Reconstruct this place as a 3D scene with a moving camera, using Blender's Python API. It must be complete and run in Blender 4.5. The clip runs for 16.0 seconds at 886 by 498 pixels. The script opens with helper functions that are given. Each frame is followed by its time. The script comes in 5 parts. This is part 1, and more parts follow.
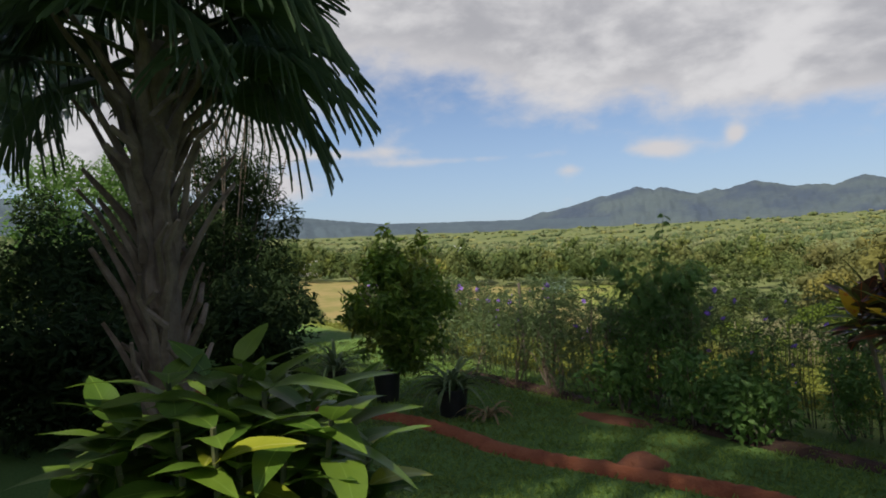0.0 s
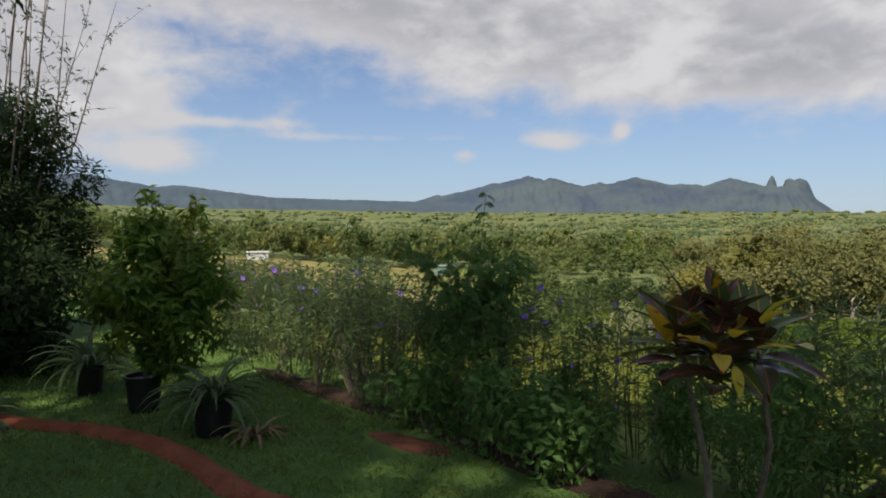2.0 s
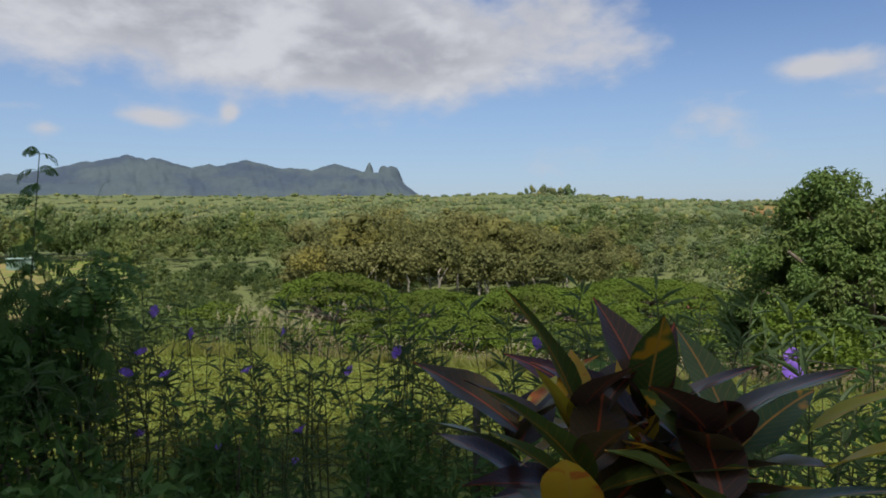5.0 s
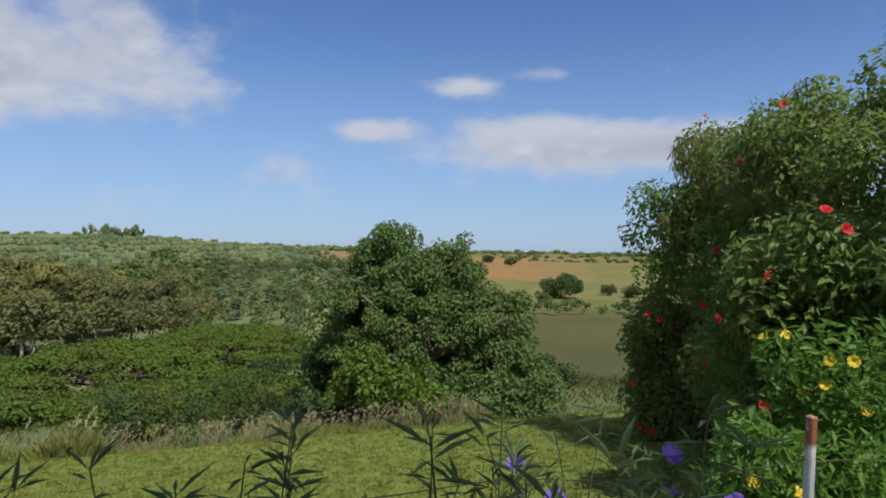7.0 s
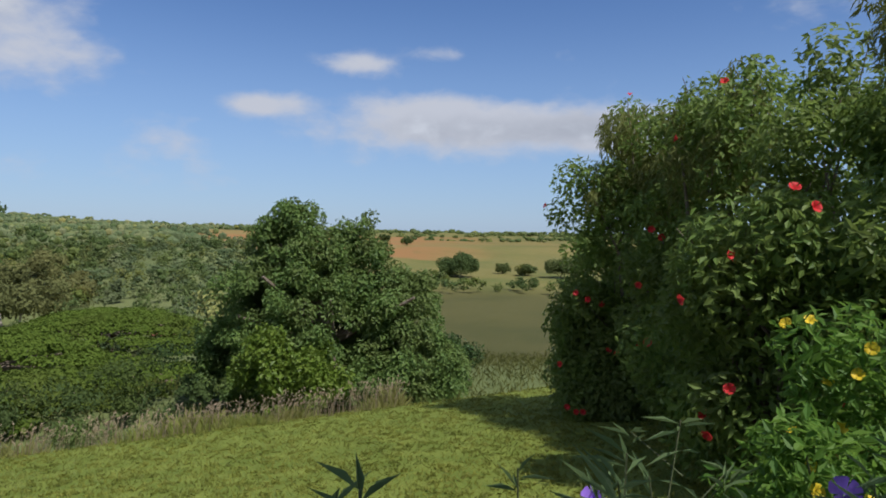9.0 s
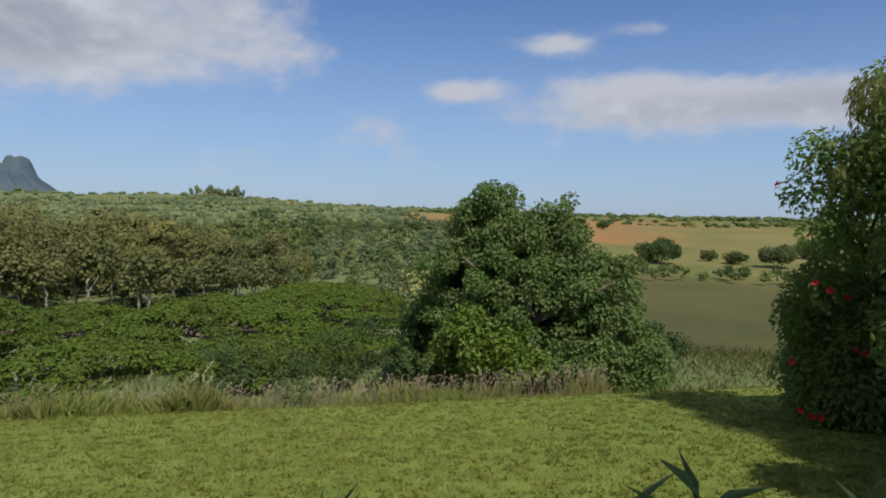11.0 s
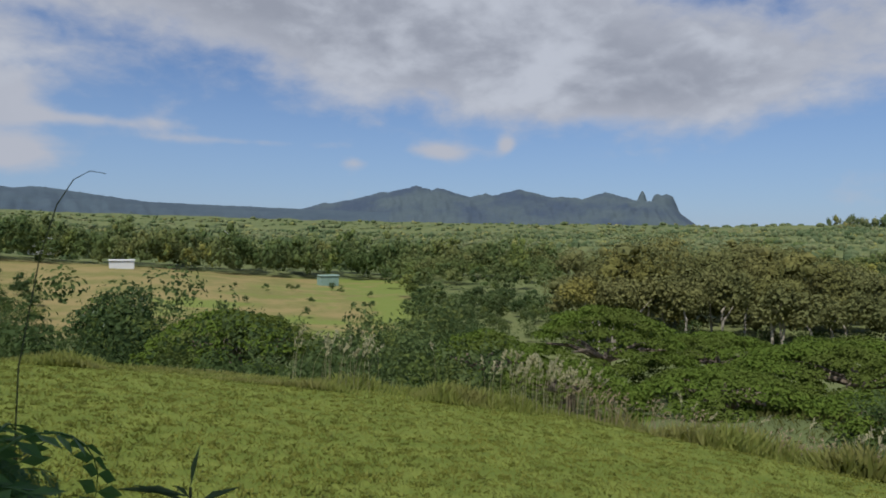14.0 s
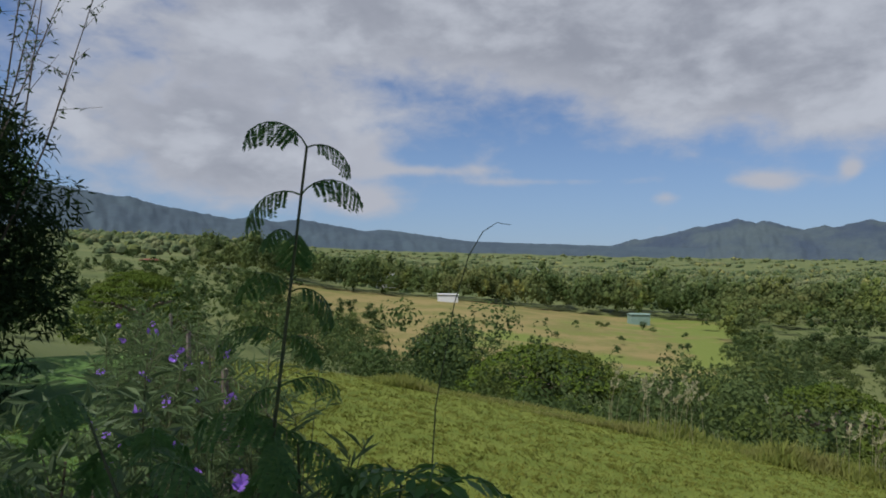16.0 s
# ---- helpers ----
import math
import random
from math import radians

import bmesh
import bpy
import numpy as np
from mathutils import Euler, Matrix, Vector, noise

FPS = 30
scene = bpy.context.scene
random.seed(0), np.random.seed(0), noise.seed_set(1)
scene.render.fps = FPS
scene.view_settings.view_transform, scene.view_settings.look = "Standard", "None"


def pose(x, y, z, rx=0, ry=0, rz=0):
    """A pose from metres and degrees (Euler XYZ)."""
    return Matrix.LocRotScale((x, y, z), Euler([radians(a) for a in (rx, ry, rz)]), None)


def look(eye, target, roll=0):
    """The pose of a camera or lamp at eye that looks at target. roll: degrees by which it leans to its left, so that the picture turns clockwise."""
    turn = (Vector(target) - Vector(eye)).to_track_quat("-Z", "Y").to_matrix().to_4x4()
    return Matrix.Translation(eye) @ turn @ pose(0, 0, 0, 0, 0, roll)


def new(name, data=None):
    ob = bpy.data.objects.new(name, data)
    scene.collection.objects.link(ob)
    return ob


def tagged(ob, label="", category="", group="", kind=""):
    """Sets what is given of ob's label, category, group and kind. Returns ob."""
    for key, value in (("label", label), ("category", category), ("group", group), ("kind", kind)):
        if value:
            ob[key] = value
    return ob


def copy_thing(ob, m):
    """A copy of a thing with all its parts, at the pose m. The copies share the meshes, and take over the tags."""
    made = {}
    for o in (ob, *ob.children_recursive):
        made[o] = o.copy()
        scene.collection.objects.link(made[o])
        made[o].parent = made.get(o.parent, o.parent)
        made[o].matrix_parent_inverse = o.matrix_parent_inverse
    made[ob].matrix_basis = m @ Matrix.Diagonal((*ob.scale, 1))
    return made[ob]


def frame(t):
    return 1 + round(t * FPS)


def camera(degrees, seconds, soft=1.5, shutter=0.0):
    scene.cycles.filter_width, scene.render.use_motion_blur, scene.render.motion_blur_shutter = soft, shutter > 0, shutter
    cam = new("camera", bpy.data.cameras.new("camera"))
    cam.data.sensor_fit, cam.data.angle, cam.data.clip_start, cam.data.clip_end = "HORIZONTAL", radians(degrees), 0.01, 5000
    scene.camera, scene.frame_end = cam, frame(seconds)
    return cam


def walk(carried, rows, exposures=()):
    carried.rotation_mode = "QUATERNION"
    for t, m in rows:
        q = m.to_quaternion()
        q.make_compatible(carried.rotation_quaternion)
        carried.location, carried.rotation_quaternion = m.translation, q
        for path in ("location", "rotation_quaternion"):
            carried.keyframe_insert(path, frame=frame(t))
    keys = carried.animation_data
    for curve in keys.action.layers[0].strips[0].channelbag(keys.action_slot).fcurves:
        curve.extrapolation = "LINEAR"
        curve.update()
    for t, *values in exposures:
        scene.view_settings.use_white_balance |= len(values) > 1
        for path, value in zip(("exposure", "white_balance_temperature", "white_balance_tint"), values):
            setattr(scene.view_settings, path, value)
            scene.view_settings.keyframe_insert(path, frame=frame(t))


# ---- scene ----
cam = camera(68.09, 16.0, 1.8)
PATH = [
    (0.0, -0.000, -0.000, 1.588, 89.88, 2.95, -1.68),
    (0.5, 0.287, 0.193, 1.589, 88.98, -2.99, 5.37),
    (1.0, 0.468, 0.453, 1.587, 88.08, -1.13, 13.15),
    (1.5, 0.660, 0.749, 1.552, 87.42, 0.33, -1.05),
    (2.0, 0.953, 1.156, 1.548, 87.93, -0.07, -10.98),
    (2.5, 1.156, 1.512, 1.514, 86.14, 0.37, -22.16),
    (2.8, 1.257, 1.719, 1.534, 86.88, 1.92, -29.96),
    (3.0, 1.313, 1.841, 1.529, 86.91, 1.64, -33.26),
    (3.2, 1.379, 1.968, 1.518, 86.84, 1.09, -34.61),
    (5.3, 1.602, 3.011, 1.554, 86.16, -0.02, -49.10),
    (5.5, 1.677, 3.113, 1.571, 86.50, 0.57, -56.69),
    (6.0, 1.660, 3.304, 1.627, 87.31, 1.30, -70.70),
    (6.5, 1.823, 3.447, 1.645, 89.69, 1.41, -77.37),
    (7.0, 1.991, 3.551, 1.665, 90.21, -0.47, -79.82),
    (7.5, 2.107, 3.705, 1.664, 89.24, -1.71, -85.51),
    (8.0, 2.239, 3.852, 1.666, 89.31, -0.66, -90.55),
    (10.5, 2.648, 4.168, 1.603, 86.84, -0.83, -78.43),
    (11.0, 2.620, 4.243, 1.597, 86.81, -0.95, -72.11),
    (11.5, 2.632, 4.446, 1.587, 86.76, -0.55, -64.10),
    (12.0, 2.697, 4.620, 1.576, 87.37, -0.43, -54.48),
    (12.5, 2.718, 4.684, 1.576, 87.80, -0.74, -44.68),
    (13.0, 2.711, 4.783, 1.589, 88.24, -0.94, -35.37),
    (13.5, 2.694, 4.902, 1.591, 88.49, -1.14, -29.06),
    (14.0, 2.641, 5.028, 1.586, 88.78, -0.78, -20.72),
    (14.5, 2.593, 5.079, 1.594, 89.53, -0.82, -11.41),
    (15.0, 2.563, 5.088, 1.600, 90.30, -1.63, -4.28),
    (15.5, 2.538, 5.106, 1.603, 91.11, -1.08, 1.15),
    (16.0, 2.524, 5.102, 1.602, 91.62, -0.92, 5.80),
]
walk(cam, [(r[0], pose(*r[1:])) for r in PATH], exposures=[(0.0, 0.25, 6600, 11), (3.0, 0.2, 6500, 11), (6.0, 0.12, 6000, 11), (7.5, 0.12, 5750, 11), (10.5, 0.06, 5950, 11), (12.0, -0.05, 5880, 11), (14.0, -0.15, 5850, 11), (16.0, -0.2, 5900, 11)])

# ---- world, sun ----
SUN_BEARING, SUN_ELEV = 225.0, 55.0
sun = new("sun", bpy.data.lights.new("sun", "SUN"))
sun.data.energy, sun.data.angle, sun.data.color = 5.0, radians(0.6), (1.0, 0.93, 0.8)
sb, se = radians(SUN_BEARING), radians(SUN_ELEV)
sun.matrix_world = look((0, 0, 60), (-math.sin(sb) * 10, -math.cos(sb) * 10, 60 - 10 * math.tan(se)))

world = bpy.data.worlds.new("world")
scene.world = world
world.use_nodes = True
wn, wl = world.node_tree.nodes, world.node_tree.links
wn.clear()


class Net:
    """Short ways to add nodes to a tree."""

    def __init__(self, tree):
        self.n, self.l = tree.nodes, tree.links

    def add(self, kind, **props):
        node = self.n.new(kind)
        for k, v in props.items():
            setattr(node, k, v)
        return node

    def put(self, socket, v):
        if isinstance(v, bpy.types.NodeSocket):
            self.l.new(v, socket)
        elif isinstance(v, tuple) and len(v) == 3 and socket.type == "RGBA":
            socket.default_value = (*v, 1)
        else:
            socket.default_value = v

    def math(self, op, a, b=0.0, c=0.0, clamp=False):
        node = self.add("ShaderNodeMath", operation=op, use_clamp=clamp)
        for s, v in zip(node.inputs, (a, b, c)):
            self.put(s, v)
        return node.outputs[0]

    def mix(self, f, a, b, blend="MIX"):
        node = self.add("ShaderNodeMix", data_type="RGBA", blend_type=blend)
        self.put(node.inputs[0], f)
        self.put(node.inputs[6], a)
        self.put(node.inputs[7], b)
        return node.outputs[2]

    def noise(self, vec, scale, detail=4.0, rough=0.55, dist=0.0):
        node = self.add("ShaderNodeTexNoise")
        self.put(node.inputs["Vector"], vec)
        node.inputs["Scale"].default_value, node.inputs["Detail"].default_value = scale, detail
        node.inputs["Roughness"].default_value, node.inputs["Distortion"].default_value = rough, dist
        return node.outputs["Fac"]

    def step(self, v, lo, hi, a=0.0, b=1.0):
        node = self.add("ShaderNodeMapRange", interpolation_type="SMOOTHSTEP")
        for s, q in zip(node.inputs, (v, lo, hi, a, b)):
            self.put(s, q)
        return node.outputs[0]


w = Net(world.node_tree)
sky = w.add("ShaderNodeTexSky", sky_type="NISHITA", sun_disc=False)
sky.sun_elevation, sky.sun_rotation = se, sb
sky.air_density, sky.dust_density, sky.ozone_density = 1.0, 0.3, 2.5
way = w.add("ShaderNodeTexCoord").outputs["Generated"]
sep = w.add("ShaderNodeSeparateXYZ")
w.put(sep.inputs[0], way)
B = w.math("MULTIPLY", w.math("ARCTAN2", sep.outputs[0], sep.outputs[1]), 57.2958)
E = w.math("MULTIPLY", w.math("ARCSINE", sep.outputs[2]), 57.2958)
# cloud plane: directions projected on a flat layer, so that clouds shrink towards the horizon
den = w.math("ADD", w.math("MAXIMUM", sep.outputs[2], 0.0), 0.13)
flat = w.add("ShaderNodeCombineXYZ")
w.put(flat.inputs[0], w.math("DIVIDE", sep.outputs[0], den))
w.put(flat.inputs[1], w.math("DIVIDE", sep.outputs[1], den))
n_big = w.noise(flat.outputs[0], 0.85, 6.0, 0.55, 0.3)
low = w.add("ShaderNodeVectorMath", operation="MULTIPLY")
w.put(low.inputs[0], way)
low.inputs[1].default_value = (1.0, 1.0, 1.9)
n_mid = w.noise(low.outputs[0], 7.5, 5.0, 0.52, 0.2)
n_edge = w.noise(low.outputs[0], 24.0, 5.0, 0.55, 0.3)


def cloud_bump(b, e, wb, we, amp):
    u = w.math("DIVIDE", w.math("SUBTRACT", B, b), wb)
    v = w.math("DIVIDE", w.math("SUBTRACT", E, e), we)
    q = w.math("ADD", w.math("MULTIPLY", u, u), w.math("MULTIPLY", v, v))
    return w.math("MULTIPLY", w.math("POWER", 2.718, w.math("MULTIPLY", q, -1.0)), amp)


CLOUDS = [  # bearing, height, half widths, weight
    (30, 15, 22, 5.5, 1.1), (40, 12, 11, 3.2, 0.75), (14, 20, 16, 6, 1.0), (-26, 12, 15, 6, 1.15), (-22, 7, 9, 2.6, 0.6),
    (-8, 22, 30, 5.5, 1.2), (54, 17, 7, 4, 0.5), (59, 13, 5, 2.0, 0.4), (20.6, 7.3, 2.3, 0.8, 0.95), (26.1, 7.8, 0.8, 0.7, 0.8),
    (13.2, 6, 1.3, 0.6, 0.7), (-12.8, 5.4, 3.2, 1.3, 1.0), (-8, 8.4, 7, 0.5, 0.62), (-13, 9.5, 3, 1.5, 0.6), (81.5, 14.0, 3.3, 1.1, 0.95),
    (88.3, 15.0, 2.8, 0.9, 0.6), (73.2, 10.4, 3.2, 1.0, 0.85), (90, 8.6, 13, 2.3, 1.0), (88, 10.6, 7, 1.4, 0.7), (67, 7, 4.5, 3.5, 0.42), (57, 4.5, 9, 1.6, 0.3), (104, 9, 8, 2.6, 0.8), (3, 7.5, 8, 0.4, 0.5),
]
total = large = None
for c in CLOUDS:
    q = cloud_bump(*c)
    total = q if total is None else w.math("ADD", total, q)
    if c[3] > 2.0:
        large = q if large is None else w.math("ADD", large, q)
# away from the walk's view the layer goes on by noise alone
front = w.step(w.math("ABSOLUTE", w.math("SUBTRACT", B, 30.0)), 78.0, 105.0)
elsewhere = w.math("MULTIPLY", w.step(n_big, 0.42, 0.62), w.math("MULTIPLY", front, 0.9))
high = w.math("MULTIPLY", w.step(E, 20.0, 30.0), w.step(n_big, 0.36, 0.6))
total = w.math("ADD", total, w.math("ADD", elsewhere, w.math("MULTIPLY", high, 0.6)))
shape = w.math("ADD", total, w.math("MULTIPLY", w.math("SUBTRACT", n_mid, 0.5), 1.25))
shape = w.math("ADD", shape, w.math("MULTIPLY", w.math("SUBTRACT", n_edge, 0.5), 0.6))
alpha = w.step(shape, 0.2, 0.95, 0.0, 0.97)
thick = w.step(w.math("ADD", w.math("ADD", large, elsewhere), w.math("MULTIPLY", w.math("SUBTRACT", n_mid, 0.5), 2.2)), 0.45, 1.25)
low_white = w.step(w.math("ADD", n_mid, w.math("MULTIPLY", n_edge, 0.2)), 0.45, 0.8)
grey = w.mix(low_white, (3.6, 3.65, 3.9), (6.0, 6.0, 6.1))
cloud = w.mix(thick, (5.4, 5.35, 5.5), grey)
haze = w.step(E, -1.0, 21.0, 0.62, 0.0)
blue = w.mix(haze, w.mix(1.0, sky.outputs[0], (0.72, 0.8, 0.95), "MULTIPLY"), (3.5, 4.6, 6.0))
back = w.add("ShaderNodeBackground")
w.put(back.inputs[0], w.mix(alpha, blue, cloud))
back.inputs[1].default_value = 0.098
w.l.new(back.outputs[0], w.add("ShaderNodeOutputWorld").inputs[0])


# ---- materials ----
def material(name):
    m = bpy.data.materials.new(name)
    m.use_nodes = True
    m.node_tree.nodes.clear()
    net = Net(m.node_tree)
    out = net.add("ShaderNodeOutputMaterial")
    return m, net, out


def place(net):
    return net.add("ShaderNodeNewGeometry").outputs["Position"]


def leaf_mat(name, a, b, through_light=0.35, rough=0.5, patch=0.0, c=None, spec=0.2, tone=0.0, crown=0.0, deep=(0.58, 0.68, 0.66)):
    """Leaves: colours a to b from leaf to leaf, patches of c some metres wide."""
    m, n, out = material(name)
    geo = n.add("ShaderNodeNewGeometry")
    col = n.mix(geo.outputs["Random Per Island"], a, b)
    if c:
        col = n.mix(n.step(n.noise(geo.outputs["Position"], patch, 3.0), 0.45, 0.62), col, c)
    if tone:
        col = n.mix(n.step(n.noise(geo.outputs["Position"], tone, 1.0), 0.4, 0.6), col, n.mix(1.0, col, (0.5, 0.62, 0.6), "MULTIPLY"))
    if crown:
        # tree by tree: some olive, some deep green, some yellowish
        cell = n.add("ShaderNodeTexVoronoi")
        n.put(cell.inputs["Vector"], geo.outputs["Position"])
        cell.inputs["Scale"].default_value = crown
        q = n.add("ShaderNodeSeparateColor")
        n.put(q.inputs[0], cell.outputs["Color"])
        col = n.mix(n.step(q.outputs[0], 0.3, 0.95), col, n.mix(1.0, col, deep, "MULTIPLY"))
        col = n.mix(n.step(q.outputs[1], 0.7, 1.0), col, n.mix(1.0, col, (1.5, 1.3, 0.85), "MULTIPLY"))
    col = n.mix(n.math("MULTIPLY", n.noise(geo.outputs["Position"], 40.0, 2.0), 0.5), col, tuple(q * 0.55 for q in a))
    p = n.add("ShaderNodeBsdfPrincipled")
    n.put(p.inputs["Base Color"], col)
    p.inputs["Roughness"].default_value = rough
    p.inputs["Specular IOR Level"].default_value = spec
    t = n.add("ShaderNodeBsdfTranslucent")
    n.put(t.inputs[0], n.mix(0.5, col, tuple(min(1, q * 1.6) for q in b)))
    mx = n.add("ShaderNodeMixShader")
    mx.inputs[0].default_value = through_light
    n.l.new(p.outputs[0], mx.inputs[1])
    n.l.new(t.outputs[0], mx.inputs[2])
    n.l.new(mx.outputs[0], out.inputs[0])
    return m


def solid_mat(name, a, b, scale=6.0, rough=0.8, bump=0.3, fine=60.0, metal=0.0, spec=0.4):
    """A plain surface: two colours by noise, with fine grain and relief."""
    m, n, out = material(name)
    pos = place(n)
    col = n.mix(n.step(n.noise(pos, scale, 5.0, 0.6), 0.35, 0.65), a, b)
    grain = n.noise(pos, fine, 4.0, 0.65)
    col = n.mix(n.math("MULTIPLY", grain, 0.55), col, tuple(q * 0.5 for q in a))
    p = n.add("ShaderNodeBsdfPrincipled")
    n.put(p.inputs["Base Color"], col)
    p.inputs["Roughness"].default_value, p.inputs["Metallic"].default_value = rough, metal
    p.inputs["Specular IOR Level"].default_value = spec
    bp = n.add("ShaderNodeBump")
    bp.inputs["Strength"].default_value, bp.inputs["Distance"].default_value = bump, 0.02
    n.put(bp.inputs["Height"], grain)
    n.l.new(bp.outputs[0], p.inputs["Normal"])
    n.l.new(p.outputs[0], out.inputs[0])
    return m


M_BARK = solid_mat("bark", (0.16, 0.12, 0.085), (0.26, 0.21, 0.16), 5, 0.9, 0.8, 45)
M_BARK_PALE = solid_mat("bark_pale", (0.3, 0.26, 0.2), (0.42, 0.37, 0.3), 5, 0.9, 0.6, 45)
M_STEM = solid_mat("stem", (0.07, 0.09, 0.035), (0.12, 0.12, 0.05), 20, 0.7, 0.2, 80)
M_BLACK_POT = solid_mat("black_pot", (0.012, 0.012, 0.013), (0.022, 0.021, 0.02), 8, 0.55, 0.15, 90)
M_CLAY = solid_mat("clay", (0.26, 0.075, 0.03), (0.36, 0.12, 0.05), 7, 0.95, 0.9, 50)
M_BED = solid_mat("bed_soil", (0.05, 0.028, 0.018), (0.09, 0.045, 0.028), 5, 0.95, 1.0, 40)
M_SOIL = solid_mat("soil", (0.15, 0.055, 0.03), (0.24, 0.09, 0.045), 5, 0.95, 1.0, 40)
M_WHITE = solid_mat("white_paint", (0.72, 0.72, 0.7), (0.8, 0.8, 0.78), 3, 0.6, 0.1, 30)
M_DARK_WOOD = solid_mat("dark_wood", (0.03, 0.022, 0.016), (0.055, 0.04, 0.028), 6, 0.7, 0.3, 50)
M_BOARD = solid_mat("board", (0.16, 0.085, 0.05), (0.24, 0.13, 0.08), 6, 0.8, 0.4, 60)
M_WIRE = solid_mat("wire", (0.1, 0.09, 0.08), (0.2, 0.14, 0.1), 30, 0.6, 0.1, 80, 0.6)
# mountains and plateau: distance haze painted in as a blue-grey base colour
M_HAZE_ROCK = solid_mat("haze_blue_rock", (0.045, 0.066, 0.1), (0.078, 0.105, 0.112), 0.004, 0.95, 0.2, 0.03)
M_HAZE_MESA = solid_mat("haze_blue_mesa", (0.05, 0.075, 0.1), (0.065, 0.095, 0.115), 0.004, 0.95, 0.2, 0.03)


def part(name, data, mat, parent=None, label="", m=None):
    """One mesh object from (verts, faces) or a bmesh, under its thing."""
    if isinstance(data, bmesh.types.BMesh):
        me = bpy.data.meshes.new(name)
        data.to_mesh(me)
        data.free()
    elif isinstance(data, bpy.types.Mesh):
        me = data
    else:
        me = mesh_of(name, *data)
    if mat and not me.materials:
        me.materials.append(mat)
    ob = new(name, me)
    if parent:
        ob.parent = parent
    if m is not None:
        ob.matrix_basis = m
    if label:
        ob["label"] = label
    return ob


def mesh_of(name, V, F, smooth=False):
    """A mesh from arrays: F has three or four corners in every row."""
    V, F = np.asarray(V, np.float32), np.asarray(F, np.int32)
    me = bpy.data.meshes.new(name)
    me.vertices.add(len(V))
    me.vertices.foreach_set("co", V.ravel())
    k = F.shape[1]
    me.loops.add(F.size)
    me.loops.foreach_set("vertex_index", F.ravel())
    me.polygons.add(len(F))
    me.polygons.foreach_set("loop_start", np.arange(0, F.size, k, dtype=np.int32))
    me.polygons.foreach_set("use_smooth", np.full(len(F), bool(smooth)))
    me.update(calc_edges=True)
    return me


def join(*pieces):
    """Several (V, F) into one."""
    Vs, Fs, at = [], [], 0
    for V, F in pieces:
        Vs.append(np.asarray(V, float))
        Fs.append(np.asarray(F) + at)
        at += len(V)
    return np.concatenate(Vs), np.concatenate(Fs)


def unit(a):
    return a / np.maximum(np.linalg.norm(a, axis=-1, keepdims=True), 1e-9)


def leaves(pos, along, up, length, width, fold=0.25, droop=0.0):
    """Folded four-sided leaves: base, two sides, tip."""
    n = len(pos)
    along, length, width = unit(along), np.broadcast_to(length, n)[:, None], np.broadcast_to(width, n)[:, None]
    side = unit(np.cross(along, up))
    nrm = np.cross(side, along)
    mid = pos + along * length * 0.45
    tip = pos + along * length - nrm * length * droop
    V = np.stack([pos, mid - side * width / 2 + nrm * width * fold, tip, mid + side * width / 2 + nrm * width * fold], 1).reshape(-1, 3)
    i = np.arange(n)[:, None] * 4
    return V, np.concatenate([i + [0, 1, 2], i + [0, 2, 3]], 1).reshape(-1, 3)


def ball_points(rng, n, centre, radius, shell=0.55):
    """Points in the outer part of an ellipsoid, with outward directions."""
    d = unit(rng.normal(size=(n, 3)))
    r = shell + (1 - shell) * rng.random((n, 1)) ** 0.5
    return np.asarray(centre) + d * r * np.asarray(radius), d


def clump_leaves(rng, blobs, per_m2, length, width, droop=0.2, jitter=0.7, shell=0.55):
    """Leaves over a heap of ellipsoids (centre, radius)."""
    out = []
    for c, r in blobs:
        r = np.broadcast_to(np.asarray(r, float), 3)
        n = max(12, int(per_m2 * 4 * math.pi * (r[0] * r[1] * r[2]) ** (2 / 3)))
        p, d = ball_points(rng, n, c, r, shell)
        u = unit(d + rng.normal(size=(n, 3)) * 0.45 + [0, 0, 0.35])
        a = unit(np.cross(u, rng.normal(size=(n, 3)))) + d * 0.35 + rng.normal(size=(n, 3)) * 0.3 * jitter
        a[:, 2] -= droop
        s = rng.uniform(0.7, 1.25, n)
        out.append(leaves(p, a, u, length * s, width * s))
    return join(*out)


def tube(points, radii, k=6):
    """A round limb along points, closed at both ends."""
    P = np.asarray(points, float)
    n = len(P)
    T = unit(np.gradient(P, axis=0))
    ref = np.array([0.3, 0.2, 1.0]) if abs(T[0, 2]) < 0.8 else np.array([1.0, 0.2, 0.1])
    X = unit(np.cross(T, ref))
    Y = np.cross(T, X)
    a = np.linspace(0, 2 * math.pi, k, endpoint=False)
    R = np.broadcast_to(np.asarray(radii, float), n)[:, None, None]
    V = (P[:, None] + R * (np.cos(a)[None, :, None] * X[:, None] + np.sin(a)[None, :, None] * Y[:, None])).reshape(-1, 3)
    F = []
    for i in range(n - 1):
        for j in range(k):
            F.append((i * k + j, i * k + (j + 1) % k, (i + 1) * k + (j + 1) % k, (i + 1) * k + j))
    V = np.concatenate([V, P[:1], P[-1:]])
    for j in range(k):
        F.append((n * k, (j + 1) % k, j, n * k))
        F.append((n * k + 1, (n - 1) * k + j, (n - 1) * k + (j + 1) % k, n * k + 1))
    tri = []
    for f in F:
        tri.append((f[0], f[1], f[2]))
        if f[3] != f[0]:
            tri.append((f[0], f[2], f[3]))
    return V, np.array(tri)


